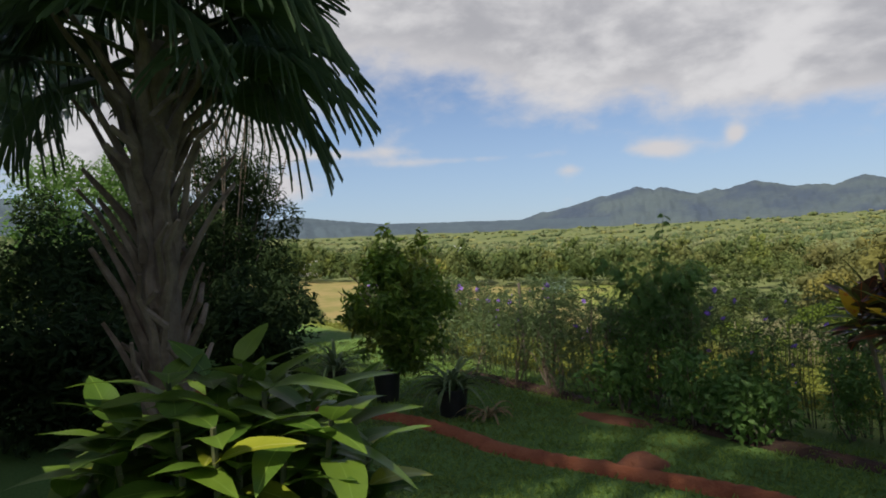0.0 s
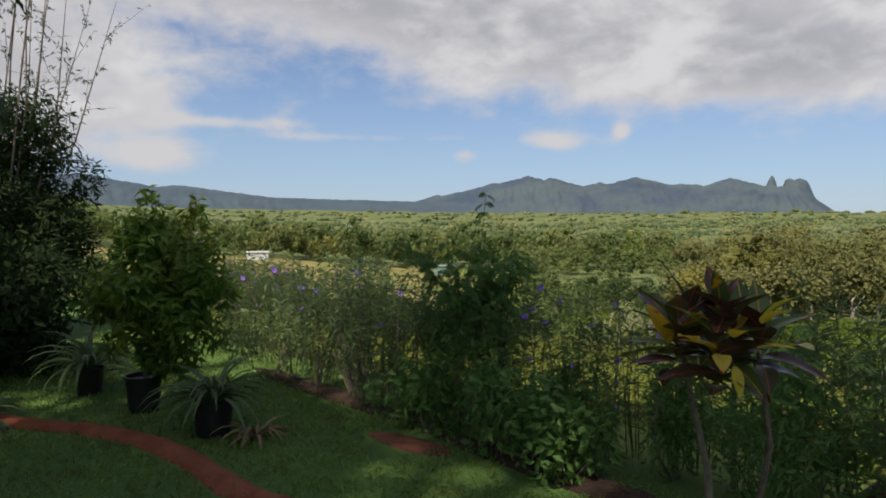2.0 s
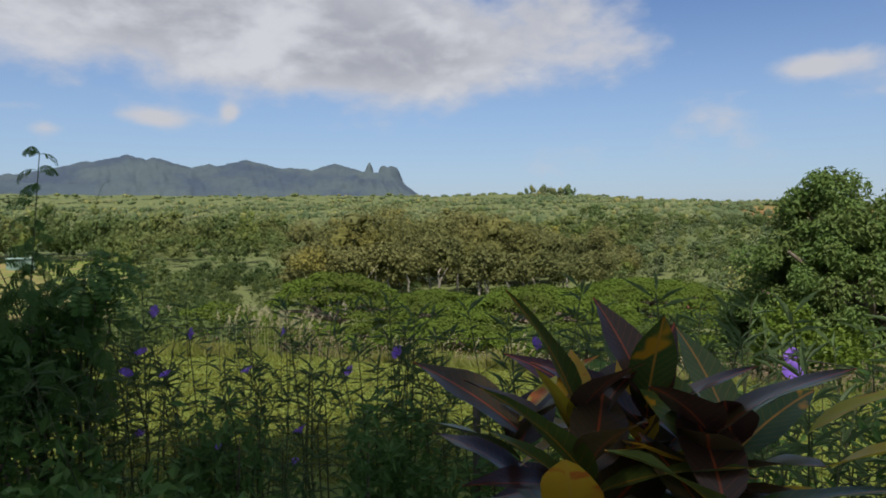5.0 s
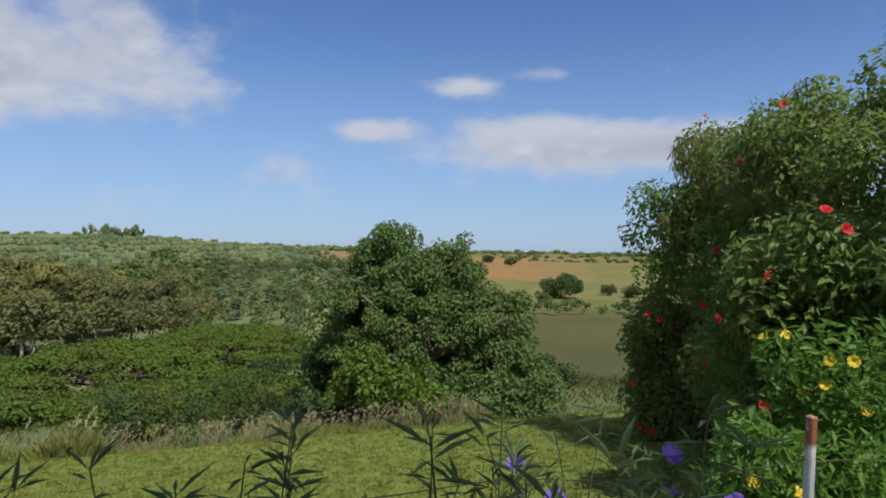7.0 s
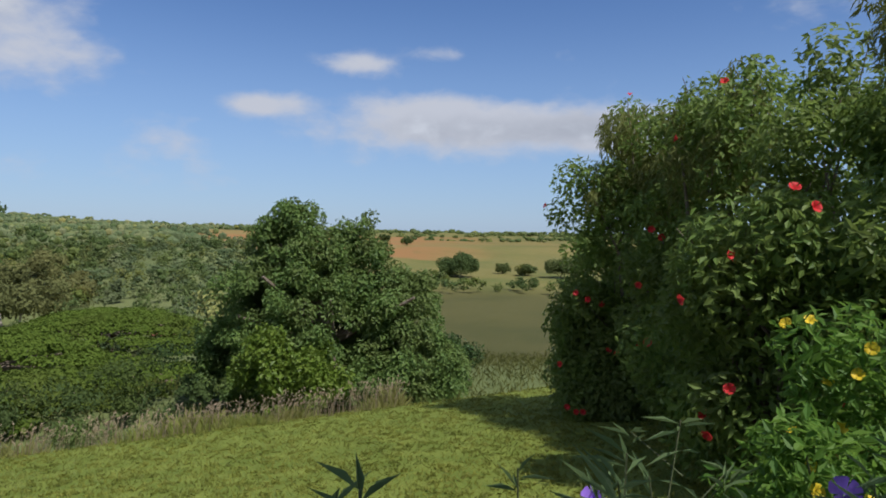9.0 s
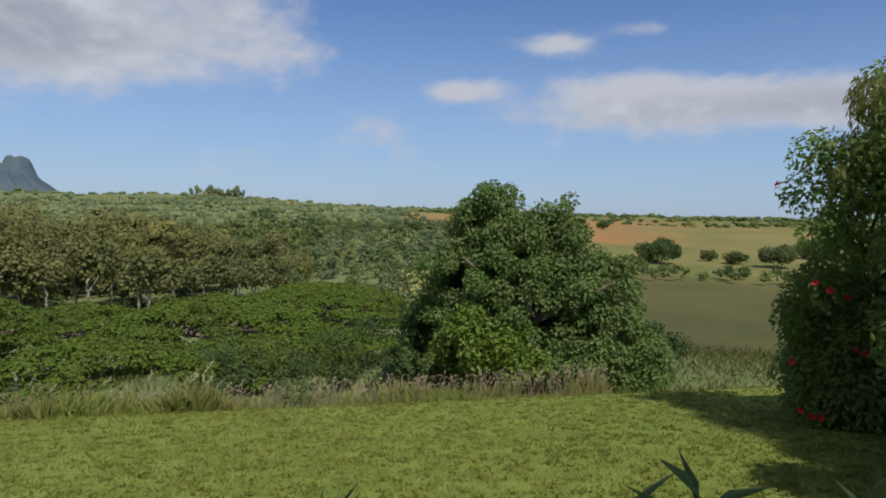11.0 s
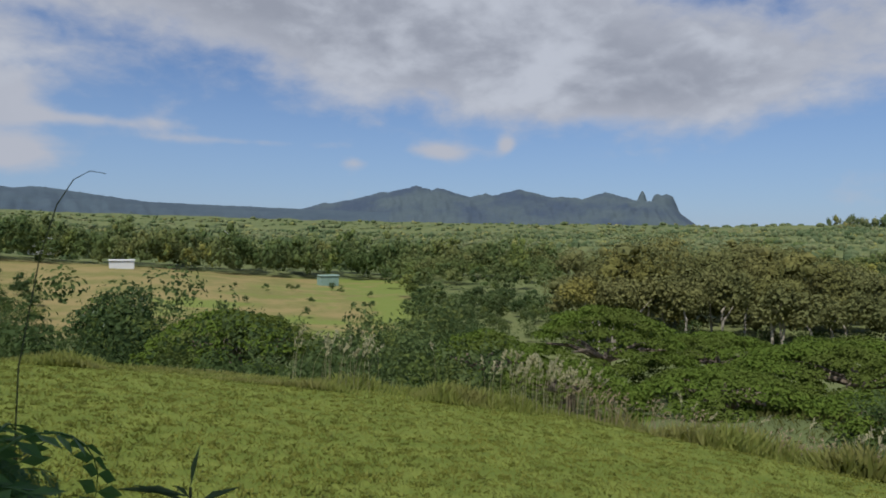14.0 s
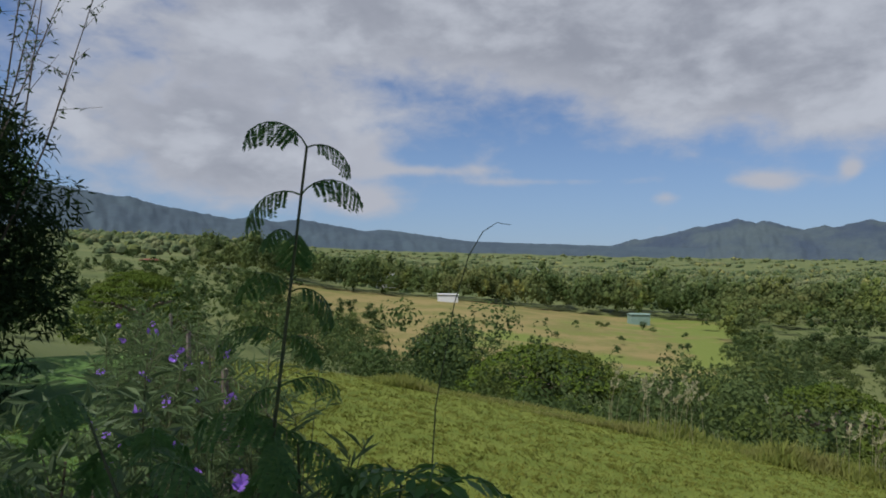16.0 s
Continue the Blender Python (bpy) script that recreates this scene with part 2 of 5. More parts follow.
def box(sx, sy, sz, bevel=0.01):
    bm = bmesh.new()
    bmesh.ops.create_cube(bm, size=1.0)
    bmesh.ops.scale(bm, vec=(sx, sy, sz), verts=bm.verts)
    bmesh.ops.translate(bm, vec=(0, 0, sz / 2), verts=bm.verts)
    bmesh.ops.bevel(bm, geom=bm.edges[:], offset=bevel, segments=1, affect="EDGES")
    return bm


def thing(name, label, category, loc=(0, 0, 0), group="", kind=""):
    ob = new(name)
    ob.location = loc
    return tagged(ob, label, category, group, kind)


# ---- the lie of the land ----
def beyond(x, y):
    """Metres beyond the fence line."""
    return (x - 3.0) * 0.87 + (y - 5.0) * 0.5


RADII = [0, 17, 26, 45, 70, 115, 160, 210, 300, 450, 700, 1100, 1700, 2600, 4900]
SECTORS = {  # height above the garden at those distances
    -60: [0, 0, 0, 0, -1, -2, -2, 0, 4, 10, 22, 45, 80, 120, 160],
    -30: [0, 0, -1.2, -4, -7, -7, -5, -2, 5, 15, 27, 44, 62, 90, 125],
    -8: [0, -0.8, -4.4, -7.5, -11, -12, -10.5, -9, -9, -7, -2, 8, 28, 60, 90],
    15: [0, -1.3, -5.2, -9.5, -13, -14, -13, -13.5, -15, -12, -5, 6, 26, 50, 60],
    35: [0, -1.5, -5.6, -10, -13, -14.5, -14.5, -14, -13, -9, -2, 11, 30, 40, 40],
    52: [0, -2.0, -4.8, -9, -12, -13, -12.5, -11, -8, -3, 5, 17, 33, 35, 0],
    68: [0, -2.6, -4.6, -7.5, -9, -9.5, -8, -6.5, -4, -1.5, 1.5, 5, 8, 4, -40],
    80: [0, -2.9, -4.6, -7, -8.5, -9.5, -8.5, -7, -5, -3, -0.6, 0, -2, -8, -40],
    97: [0, -2.4, -4.2, -7, -8.5, -9.5, -9, -8, -6.5, -4.5, -2, -3, -8, -20, -40],
    125: [0, -1.0, -2, -4, -6, -8, -8, -8, -7, -6, -5, -6, -12, -20, -40],
    180: [0, 0, 0, 0, -1, -2, -3, -3, -2, 0, 2, 5, 5, 0, -30],
    300: [0, 0, 0, 0, -1, -2, -2, 0, 4, 10, 22, 45, 80, 120, 160],
}
_keys = sorted(SECTORS)
_tab = np.array([[*SECTORS[k]] for k in _keys], float)


def ground(x, y):
    """Height of the land at x, y (arrays)."""
    x, y = np.asarray(x, float), np.asarray(y, float)
    dx, dy = x - 3.0, y - 5.0
    r = np.hypot(dx, dy)
    b = (np.degrees(np.arctan2(dx, dy)) + 60) % 360 - 60
    zr = np.stack([np.interp(r, RADII, row) for row in _tab], -1)
    i = np.clip(np.searchsorted(_keys, b, "right") - 1, 0, len(_keys) - 2)
    k = np.array(_keys, float)
    f = (b - k[i]) / (k[i + 1] - k[i])
    f = f * f * (3 - 2 * f)
    far = np.take_along_axis(zr, i[..., None], -1)[..., 0] * (1 - f) + np.take_along_axis(zr, i[..., None] + 1, -1)[..., 0] * f
    d = np.maximum(beyond(x, y), 0)
    near = -0.165 * np.minimum(d, 10.5) - 0.42 * np.clip(d - 10.5, 0, 9) + 0.004 * np.sin(x * 2.1) * np.sin(y * 1.7)
    bank = np.clip((b + 45) / 20, 0, 1) * np.clip((75 - b) / 9, 0, 1)
    near = near - 0.55 * np.clip(r - 13.2, 0, 8) * bank
    t = np.clip((r - 19.0) / 14.0, 0, 1)
    t = t * t * (3 - 2 * t)
    roll = np.clip((r - 60) / 200, 0, 1) * (np.sin(x * 0.021 + 1) * np.cos(y * 0.017) + 0.5 * np.sin(x * 0.05 + y * 0.043))
    roll = roll * (0.8 + r * 0.0016)
    return near * (1 - t) + far * t + roll


def ground_mat():
    m, n, out = material("ground_cover")
    pos = place(n)
    s = n.add("ShaderNodeSeparateXYZ")
    n.put(s.inputs[0], pos)
    x, y = s.outputs[0], s.outputs[1]
    d = n.math("ADD", n.math("MULTIPLY", n.math("SUBTRACT", x, 3.0), 0.87), n.math("MULTIPLY", n.math("SUBTRACT", y, 5.0), 0.5))
    r = n.math("SQRT", n.math("ADD", n.math("POWER", n.math("ABSOLUTE", n.math("SUBTRACT", x, 3.0)), 2.0), n.math("POWER", n.math("ABSOLUTE", n.math("SUBTRACT", y, 5.0)), 2.0)))
    b = n.math("MULTIPLY", n.math("ARCTAN2", n.math("SUBTRACT", x, 3.0), n.math("SUBTRACT", y, 5.0)), 57.2958)
    fine, mid, wide = n.noise(pos, 55.0, 4.0), n.noise(pos, 2.2, 5.0), n.noise(pos, 0.035, 5.0, 0.6)
    lawn = n.mix(n.step(mid, 0.35, 0.7), (0.135, 0.17, 0.027), (0.2, 0.23, 0.042))
    lawn = n.mix(n.step(fine, 0.45, 0.7), lawn, (0.115, 0.155, 0.026))
    garden = n.mix(n.step(fine, 0.4, 0.7), (0.11, 0.19, 0.048), (0.065, 0.13, 0.032))
    garden = n.mix(n.step(mid, 0.58, 0.7), garden, (0.09, 0.1, 0.03))
    near = n.mix(n.step(d, -0.3, 0.3), garden, lawn)
    bush = n.mix(n.step(wide, 0.35, 0.65), (0.1, 0.125, 0.045), (0.14, 0.158, 0.058))
    dry = n.mix(n.step(n.noise(pos, 0.09, 7.0, 0.7), 0.4, 0.6), (0.165, 0.16, 0.05), (0.245, 0.195, 0.078))
    grassy = n.mix(n.step(n.math("SUBTRACT", n.noise(pos, 0.04, 7.0, 0.68), n.math("MULTIPLY", b, 0.008)), 0.36, 0.46), (0.15, 0.185, 0.04), dry)
    pasture = n.math("MULTIPLY", n.step(r, 84.0, 98.0), n.math("SUBTRACT", 1.0, n.step(r, 225.0, 240.0)))
    pasture = n.math("MULTIPLY", pasture, n.math("MULTIPLY", n.step(b, -24.0, -20.0), n.math("SUBTRACT", 1.0, n.step(b, 17.0, 20.0))))
    far = n.mix(pasture, bush, grassy)
    left_end = n.math("ADD", n.math("ADD", b, n.math("MULTIPLY", wide, 5.0)), n.step(r, 230.0, 290.0, 0.0, 7.5))
    fields = n.math("MULTIPLY", n.step(left_end, 77.5, 79.0), n.step(r, 28.0, 45.0))
    red = n.math("MULTIPLY", n.math("SUBTRACT", 1.0, n.step(b, 84.0, 96.0, 0.0, 0.8)), n.step(n.math("ADD", r, n.math("MULTIPLY", wide, 160.0)), 300.0, 320.0), 1.0)
    red = n.math("MULTIPLY", red, n.math("SUBTRACT", 1.0, n.step(r, 520.0, 560.0)))
    field = n.mix(red, n.mix(n.step(r, 110.0, 140.0), n.mix(n.step(n.noise(pos, 0.06, 5.0, 0.65), 0.35, 0.65), (0.062, 0.064, 0.02), (0.085, 0.08, 0.026)), n.mix(n.step(n.noise(pos, 0.03, 5.0, 0.65), 0.38, 0.62), (0.108, 0.118, 0.033), (0.16, 0.142, 0.045))), n.mix(n.step(n.noise(pos, 0.012, 3.0), 0.45, 0.6), (0.25, 0.132, 0.05), (0.2, 0.152, 0.052)))
    field = n.mix(n.step(r, 680.0, 760.0), field, (0.05, 0.075, 0.04))
    far = n.mix(fields, far, field)
    col = n.mix(n.step(r, 17.0, 26.0), near, far)
    p = n.add("ShaderNodeBsdfPrincipled")
    n.put(p.inputs["Base Color"], col)
    p.inputs["Roughness"].default_value = 0.95
    p.inputs["Specular IOR Level"].default_value = 0.15
    bp = n.add("ShaderNodeBump")
    bp.inputs["Strength"].default_value, bp.inputs["Distance"].default_value = 0.8, 0.03
    n.put(bp.inputs["Height"], n.math("ADD", fine, n.math("MULTIPLY", mid, 0.6)))
    n.l.new(bp.outputs[0], p.inputs["Normal"])
    n.l.new(p.outputs[0], out.inputs[0])
    return m


def build_ground():
    rr = np.concatenate([np.linspace(0, 26, 66), 26 * 1.055 ** np.arange(1, 99)])
    rr = rr[rr < 4850]
    aa = np.radians(np.arange(0, 360, 1.5))
    R, A = np.meshgrid(rr, aa, indexing="ij")
    X, Y = 3 + R * np.sin(A), 5 + R * np.cos(A)
    V = np.stack([X, Y, ground(X, Y)], -1).reshape(-1, 3)
    n, k = R.shape
    i, j = np.meshgrid(np.arange(n - 1), np.arange(k), indexing="ij")
    F = np.stack([i * k + j, i * k + (j + 1) % k, (i + 1) * k + (j + 1) % k, (i + 1) * k + j], -1).reshape(-1, 4)
    ob = new("ground", mesh_of("ground", V, F[:, ::-1], True))
    ob.data.materials.append(ground_mat())
    tagged(ob, "grassy garden, sloping lawn, pasture and hills", "ground", kind="structure")


build_ground()


def sea():
    m, n, out = material("sea_water")
    p = n.add("ShaderNodeBsdfPrincipled")
    n.put(p.inputs["Base Color"], n.mix(n.noise(place(n), 0.01, 4.0), (0.05, 0.12, 0.2), (0.07, 0.16, 0.24)))
    p.inputs["Roughness"].default_value = 0.35
    n.l.new(p.outputs[0], out.inputs[0])
    a = np.radians(np.linspace(72, 150, 40))
    V = np.concatenate([np.stack([r * np.sin(a), r * np.cos(a), np.full(40, -19.0)], 1) for r in (2300, 4950)])
    F = [(i, i + 1, 40 + i + 1, 40 + i) for i in range(39)]
    ob = new("water", mesh_of("water", V, F))
    ob.data.materials.append(m)
    tagged(ob, "hazy blue ocean at the horizon", "sea", kind="structure")


sea()


def ridge(name, label, mat, r0, depth, b0, b1, step, height, rough):
    """A range of hills: a crest over the bearings b0 to b1, with folded slopes towards the viewer."""
    bs = np.arange(b0, b1 + step / 2, step)
    rows = 34
    V = []
    for k in range(rows):
        u = k / (rows - 1)
        for b in bs:
            q = 5.0 * (1 - u)
            h = math.tan(radians(sum(height(b + q * e) for e in (-1, -0.5, 0, 0.5, 1)) / 5)) * r0
            f = noise.fractal(Vector((b * 0.9, u * 3.0 + b * 0.3, 3.1)), 1.0, 2.0, 4)
            g = noise.fractal(Vector((b * 2.6, u * 7.0 + b * 0.8, 7.7)), 1.0, 2.0, 4)
            z = -40 + (h + 40) * u ** 0.8 * (1 + rough * (1 - u) * f) + h * (0.02 + 0.05 * (1 - u)) * g * u
            r = r0 - depth * (1 - u) * (1 + 0.05 * f)
            V.append((r * math.sin(radians(b)), r * math.cos(radians(b)), z))
    k = len(bs)
    F = [(i * k + j, i * k + j + 1, (i + 1) * k + j + 1, (i + 1) * k + j) for i in range(rows - 1) for j in range(k - 1)]
    ob = new(name, mesh_of(name, V, F, True))
    ob.data.materials.append(mat)
    return tagged(ob, label, "mountain", kind="structure")


def peaks(b, rows, base):
    """The crest's height in degrees: the highest of a few peaks."""
    return max([base] + [top - fall * abs(b - at) ** power for at, top, fall, power in rows])


PEAKS = [(10.5, 2.7, 0.35, 1.0), (15.5, 3.75, 0.32, 0.9), (18.4, 4.3, 0.28, 0.9), (20.3, 4.1, 0.27, 1.0), (24.4, 3.7, 0.25, 0.9), (27.3, 4.05, 0.24, 1.0),
         (31.0, 3.45, 0.12, 1.0), (34.6, 3.85, 0.3, 1.0), (37.55, 3.92, 3.2, 1.5), (38.75, 3.66, 1.6, 2.2), (39.45, 3.62, 0.9, 2.0)]
ridge("backdrop_mountains", "volcanic mountain ridge with two rock pinnacles, painted hazy blue-green", M_HAZE_ROCK, 4300, 700, 7, 43, 0.12,
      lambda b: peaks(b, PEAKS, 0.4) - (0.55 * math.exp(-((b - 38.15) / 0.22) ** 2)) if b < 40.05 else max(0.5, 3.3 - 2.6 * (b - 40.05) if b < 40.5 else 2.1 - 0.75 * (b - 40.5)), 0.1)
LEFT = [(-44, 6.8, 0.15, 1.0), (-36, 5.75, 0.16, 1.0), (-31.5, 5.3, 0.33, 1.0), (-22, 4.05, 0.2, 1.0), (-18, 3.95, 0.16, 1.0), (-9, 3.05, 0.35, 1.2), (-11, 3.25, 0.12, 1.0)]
ridge("backdrop_plateau", "long wooded plateau and slopes, painted hazy blue-grey", M_HAZE_MESA, 3600, 900, -62, 16, 0.2,
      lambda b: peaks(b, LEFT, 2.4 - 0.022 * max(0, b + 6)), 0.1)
# ---- woods and far trees ----
L_WOOD = leaf_mat("wood_leaves", (0.138, 0.175, 0.055), (0.185, 0.22, 0.07), 0.25, 0.85, 0.02, (0.195, 0.2, 0.066), tone=0.05, crown=0.13)
# wood leaves made paler, bluer and flatter: haze put into the colour
L_FAR_HAZE = leaf_mat("far_haze_leaves", (0.165, 0.195, 0.095), (0.205, 0.228, 0.107), 0.12, 0.95, 0.012, (0.22, 0.218, 0.108), spec=0.05, tone=0.02, crown=0.11, deep=(0.66, 0.75, 0.72))
L_GOLD = leaf_mat("golden_leaves", (0.182, 0.182, 0.068), (0.235, 0.225, 0.085), 0.25, 0.8, 0.05, (0.15, 0.16, 0.06), spec=0.08, crown=0.1, deep=(0.72, 0.76, 0.72))
L_FLATTOP = leaf_mat("umbrella_leaves", (0.092, 0.142, 0.022), (0.135, 0.185, 0.03), 0.3, 0.8, 0.12, (0.1, 0.125, 0.026), spec=0.08)
L_TREE = leaf_mat("tree_leaves", (0.09, 0.155, 0.038), (0.16, 0.225, 0.055), 0.3, 0.55, 0.5, (0.13, 0.165, 0.045))
L_LIME = leaf_mat("young_leaves", (0.1, 0.16, 0.02), (0.17, 0.23, 0.035), 0.35, 0.45)
# leaf colour darkened to stand in for the deep shade by the house
L_SHADE_PAINT = leaf_mat("shade_painted_leaves", (0.025, 0.044, 0.016), (0.042, 0.07, 0.023), 0.2, 0.7, spec=0.08)
L_SCRUB = leaf_mat("scrub_leaves", (0.08, 0.118, 0.036), (0.12, 0.16, 0.05), 0.35, 0.8, 0.03, (0.12, 0.14, 0.048), tone=0.06, crown=0.25)
L_DARK = leaf_mat("dark_leaves", (0.04, 0.075, 0.022), (0.075, 0.12, 0.035), 0.25, 0.45)


def ico(k):
    bm = bmesh.new()
    bmesh.ops.create_icosphere(bm, subdivisions=k, radius=1.0)
    V = np.array([v.co[:] for v in bm.verts])
    F = np.array([[v.index for v in f.verts] for f in bm.faces])
    bm.free()
    return V, F


ICO = ico(1)


def woods(name, label, seed, count, b0, b1, r0, r1, size, mat, leaf, per=0, shape=(1, 1, 0.9), keep=None, lumps=4, tall_at=None, lift=(0.25, 1.15)):
    """A wood that nobody could count: uneven clumps with leaves standing off them."""
    rng = np.random.default_rng(seed)
    out = []
    made = 0
    while made < count:
        b = radians(rng.uniform(b0, b1))
        r = math.sqrt(rng.uniform(r0 ** 2, r1 ** 2))
        x, y = 3 + r * math.sin(b), 5 + r * math.cos(b)
        if keep and not keep(math.degrees(b), r, rng):
            continue
        made += 1
        s = size * rng.uniform(0.55, 1.3)
        if tall_at:
            s = size * rng.uniform(0.8, 1.12) * tall_at(math.degrees(b))
        z = float(ground(x, y))
        if r < 270:
            # near enough to show: a dome of small clumps
            m = lumps * 2 + 2
            tall = rng.uniform(0.75, 1.25)
            for i in range(m):
                o = unit(rng.normal(size=3) + [0, 0, 0.3])
                c = np.array((x, y, z + s * 0.72 * tall)) + o * s * np.array((0.42, 0.42, 0.5 * tall)) * rng.uniform(0.55, 1.0)
                q = np.array(shape) * s * rng.uniform(0.17, 0.3)
                many = per // m
                if r > 100:
                    out.append((ICO[0] * q * rng.uniform(0.3, 0.55, (len(ICO[0]), 1)) + c, ICO[1]))
                    many = many * 9 // 10
                p, d = ball_points(rng, many, c, q, 0.8)
                d = d + o * 0.35
                d = d[d[:, 2] > -0.75]
                p = p[:len(d)] if len(d) == len(p) else c + unit(d) * q * rng.uniform(0.75, 1.0, (len(d), 1))
                u = unit(d + rng.normal(size=p.shape) * 0.2)
                k = rng.uniform(0.6, 1.3, len(p)) * leaf
                out.append(leaves(p, np.cross(u, rng.normal(size=p.shape)), u, k, k * 0.7))
            continue
        for i in range(lumps):
            c = np.array((x + rng.normal() * s * 0.5, y + rng.normal() * s * 0.5, z + s * rng.uniform(*lift)))
            q = np.array(shape) * s * rng.uniform(0.35, 0.62)
            V = ICO[0] * q * rng.uniform(0.78, 0.96, (len(ICO[0]), 1)) + c
            out.append((V, ICO[1]))
            if per:
                p, d = ball_points(rng, per // lumps, c, q, 0.9)
                u = unit(d / np.array(shape) + rng.normal(size=p.shape) * 0.14)
                a = np.cross(u, rng.normal(size=p.shape))
                k = rng.uniform(0.6, 1.3, len(p)) * leaf
                out.append(leaves(p, a, u, k, k * 0.7))
    ob = part(name, join(*out), mat)
    return tagged(ob, label, "trees", kind="stuff")


def hills_keep(b, r, rng):
    return not (b > 70 and r < 700 and (r > 285 or b > 75)) and not (-22 < b < 19 and r < 245)


def valley_keep(b, r, rng):
    """Open in front of the pasture and of the grove."""
    return not (-11 < b < 17 and r > 72) and not (b > 26 and r < 85) and not (b > 31 and r < 150)


woods("hill_woods", "green scrub and trees over the far hills", 1, 5200, -45, 76, 250, 1000, 4.6, L_FAR_HAZE, 0.6, 34, (1.1, 1.1, 1.15), hills_keep, 2, lift=(-0.1, 0.45))
woods("ridge_woods", "hazy tree cover along the far ridge", 2, 1500, -50, 110, 1000, 2100, 8.0, L_FAR_HAZE, 1.5, 24, (1.6, 1.6, 0.9), lambda b, r, g: b < 66 or r > 1050, 2, lift=(-0.15, 0.4))
woods("ridge_pines", "tuft of taller trees on the ridge", 12, 26, 51.5, 55.2, 1450, 1600, 15.0, L_FAR_HAZE, 3.0, 60, (0.5, 0.5, 0.9), None, 3)
woods("field_hedgerow_trees", "dark trees at the end of the far fields", 3, 300, 66, 106, 640, 860, 4.0, L_WOOD, 1.2, 40, (1.6, 1.6, 0.9), None, 2, lift=(0.0, 0.5))
woods("field_edge_scrub", "green scrub between the two fields", 14, 60, 80, 104, 116, 136, 1.7, L_WOOD, 0.4, 120, (1.4, 1.4, 0.7), None, 3)
woods("far_field_trees", "dark trees scattered over the far fields", 13, 150, 85, 108, 430, 640, 3.0, L_WOOD, 1.0, 40, (1.5, 1.5, 0.9), None, 2, lift=(0.1, 0.6))
woods("pasture_treeline", "tall green trees behind the pasture", 4, 270, -26, 30, 222, 262, 9.0, L_WOOD, 0.7, 330, (0.85, 0.85, 1.0), None, 5)
woods("gold_grove", "golden-green grove with pale trunks in the valley", 5, 92, 31, 61, 98, 138, 10.5, L_GOLD, 0.45, 1300, (0.95, 0.95, 0.8), None, 6,
      lambda b: float(np.interp(b, [31, 36, 44, 52, 61], [0.82, 0.98, 1.0, 0.78, 0.42])))
woods("grove_scrub", "dark undergrowth at the foot of the grove", 18, 46, 31, 60, 84, 97, 2.4, L_SCRUB, 0.3, 200, (1.2, 1.2, 0.8), None, 3)
woods("bank_scrub", "dark green bushes below the mown lawn", 19, 64, 50, 75, 16, 30, 1.7, L_SCRUB, 0.16, 260, (1.2, 1.2, 0.8), None, 3)
woods("mid_woods", "mixed green woods behind the grove", 17, 170, 15, 62, 150, 256, 6.4, L_WOOD, 0.6, 230, (1, 1, 0.9), None, 4)
woods("pasture_bushes", "scattered low bushes on the pasture", 16, 34, -20, 15, 110, 185, 1.4, L_SCRUB, 0.3, 120, (1.3, 1.3, 0.8), None, 3)
woods("valley_scrub", "dense mixed green scrub in the valley", 6, 330, -20, 31, 24, 150, 3.2, L_SCRUB, 0.24, 340, (1, 1, 0.9), valley_keep, 4)
woods("slope_scrub", "low green bushes on the valley side", 7, 480, 34, 77, 42, 250, 3.0, L_FAR_HAZE, 0.45, 130, (1.3, 1.3, 0.8), lambda b, r, g: r > 150 or b > 60, 3)
woods("hillside_scrub", "mixed scrub on the open hillside", 21, 300, 57, 77, 62, 290, 3.0, L_WOOD, 0.45, 120, (1.2, 1.2, 0.85), lambda b, r, g: b < 74 or r > 150, 3)
woods("left_hill_trees", "trees and scrub on the near hillside", 8, 260, -50, -18, 40, 220, 3.8, L_SCRUB, 0.42, 180, (1.1, 1.1, 0.85), None, 3)
woods("near_slope_scrub", "low bushes and rough grass below the lawn", 9, 110, -14, 27, 16, 30, 1.7, L_SCRUB, 0.17, 230, (1.3, 1.3, 0.7), None, 3)


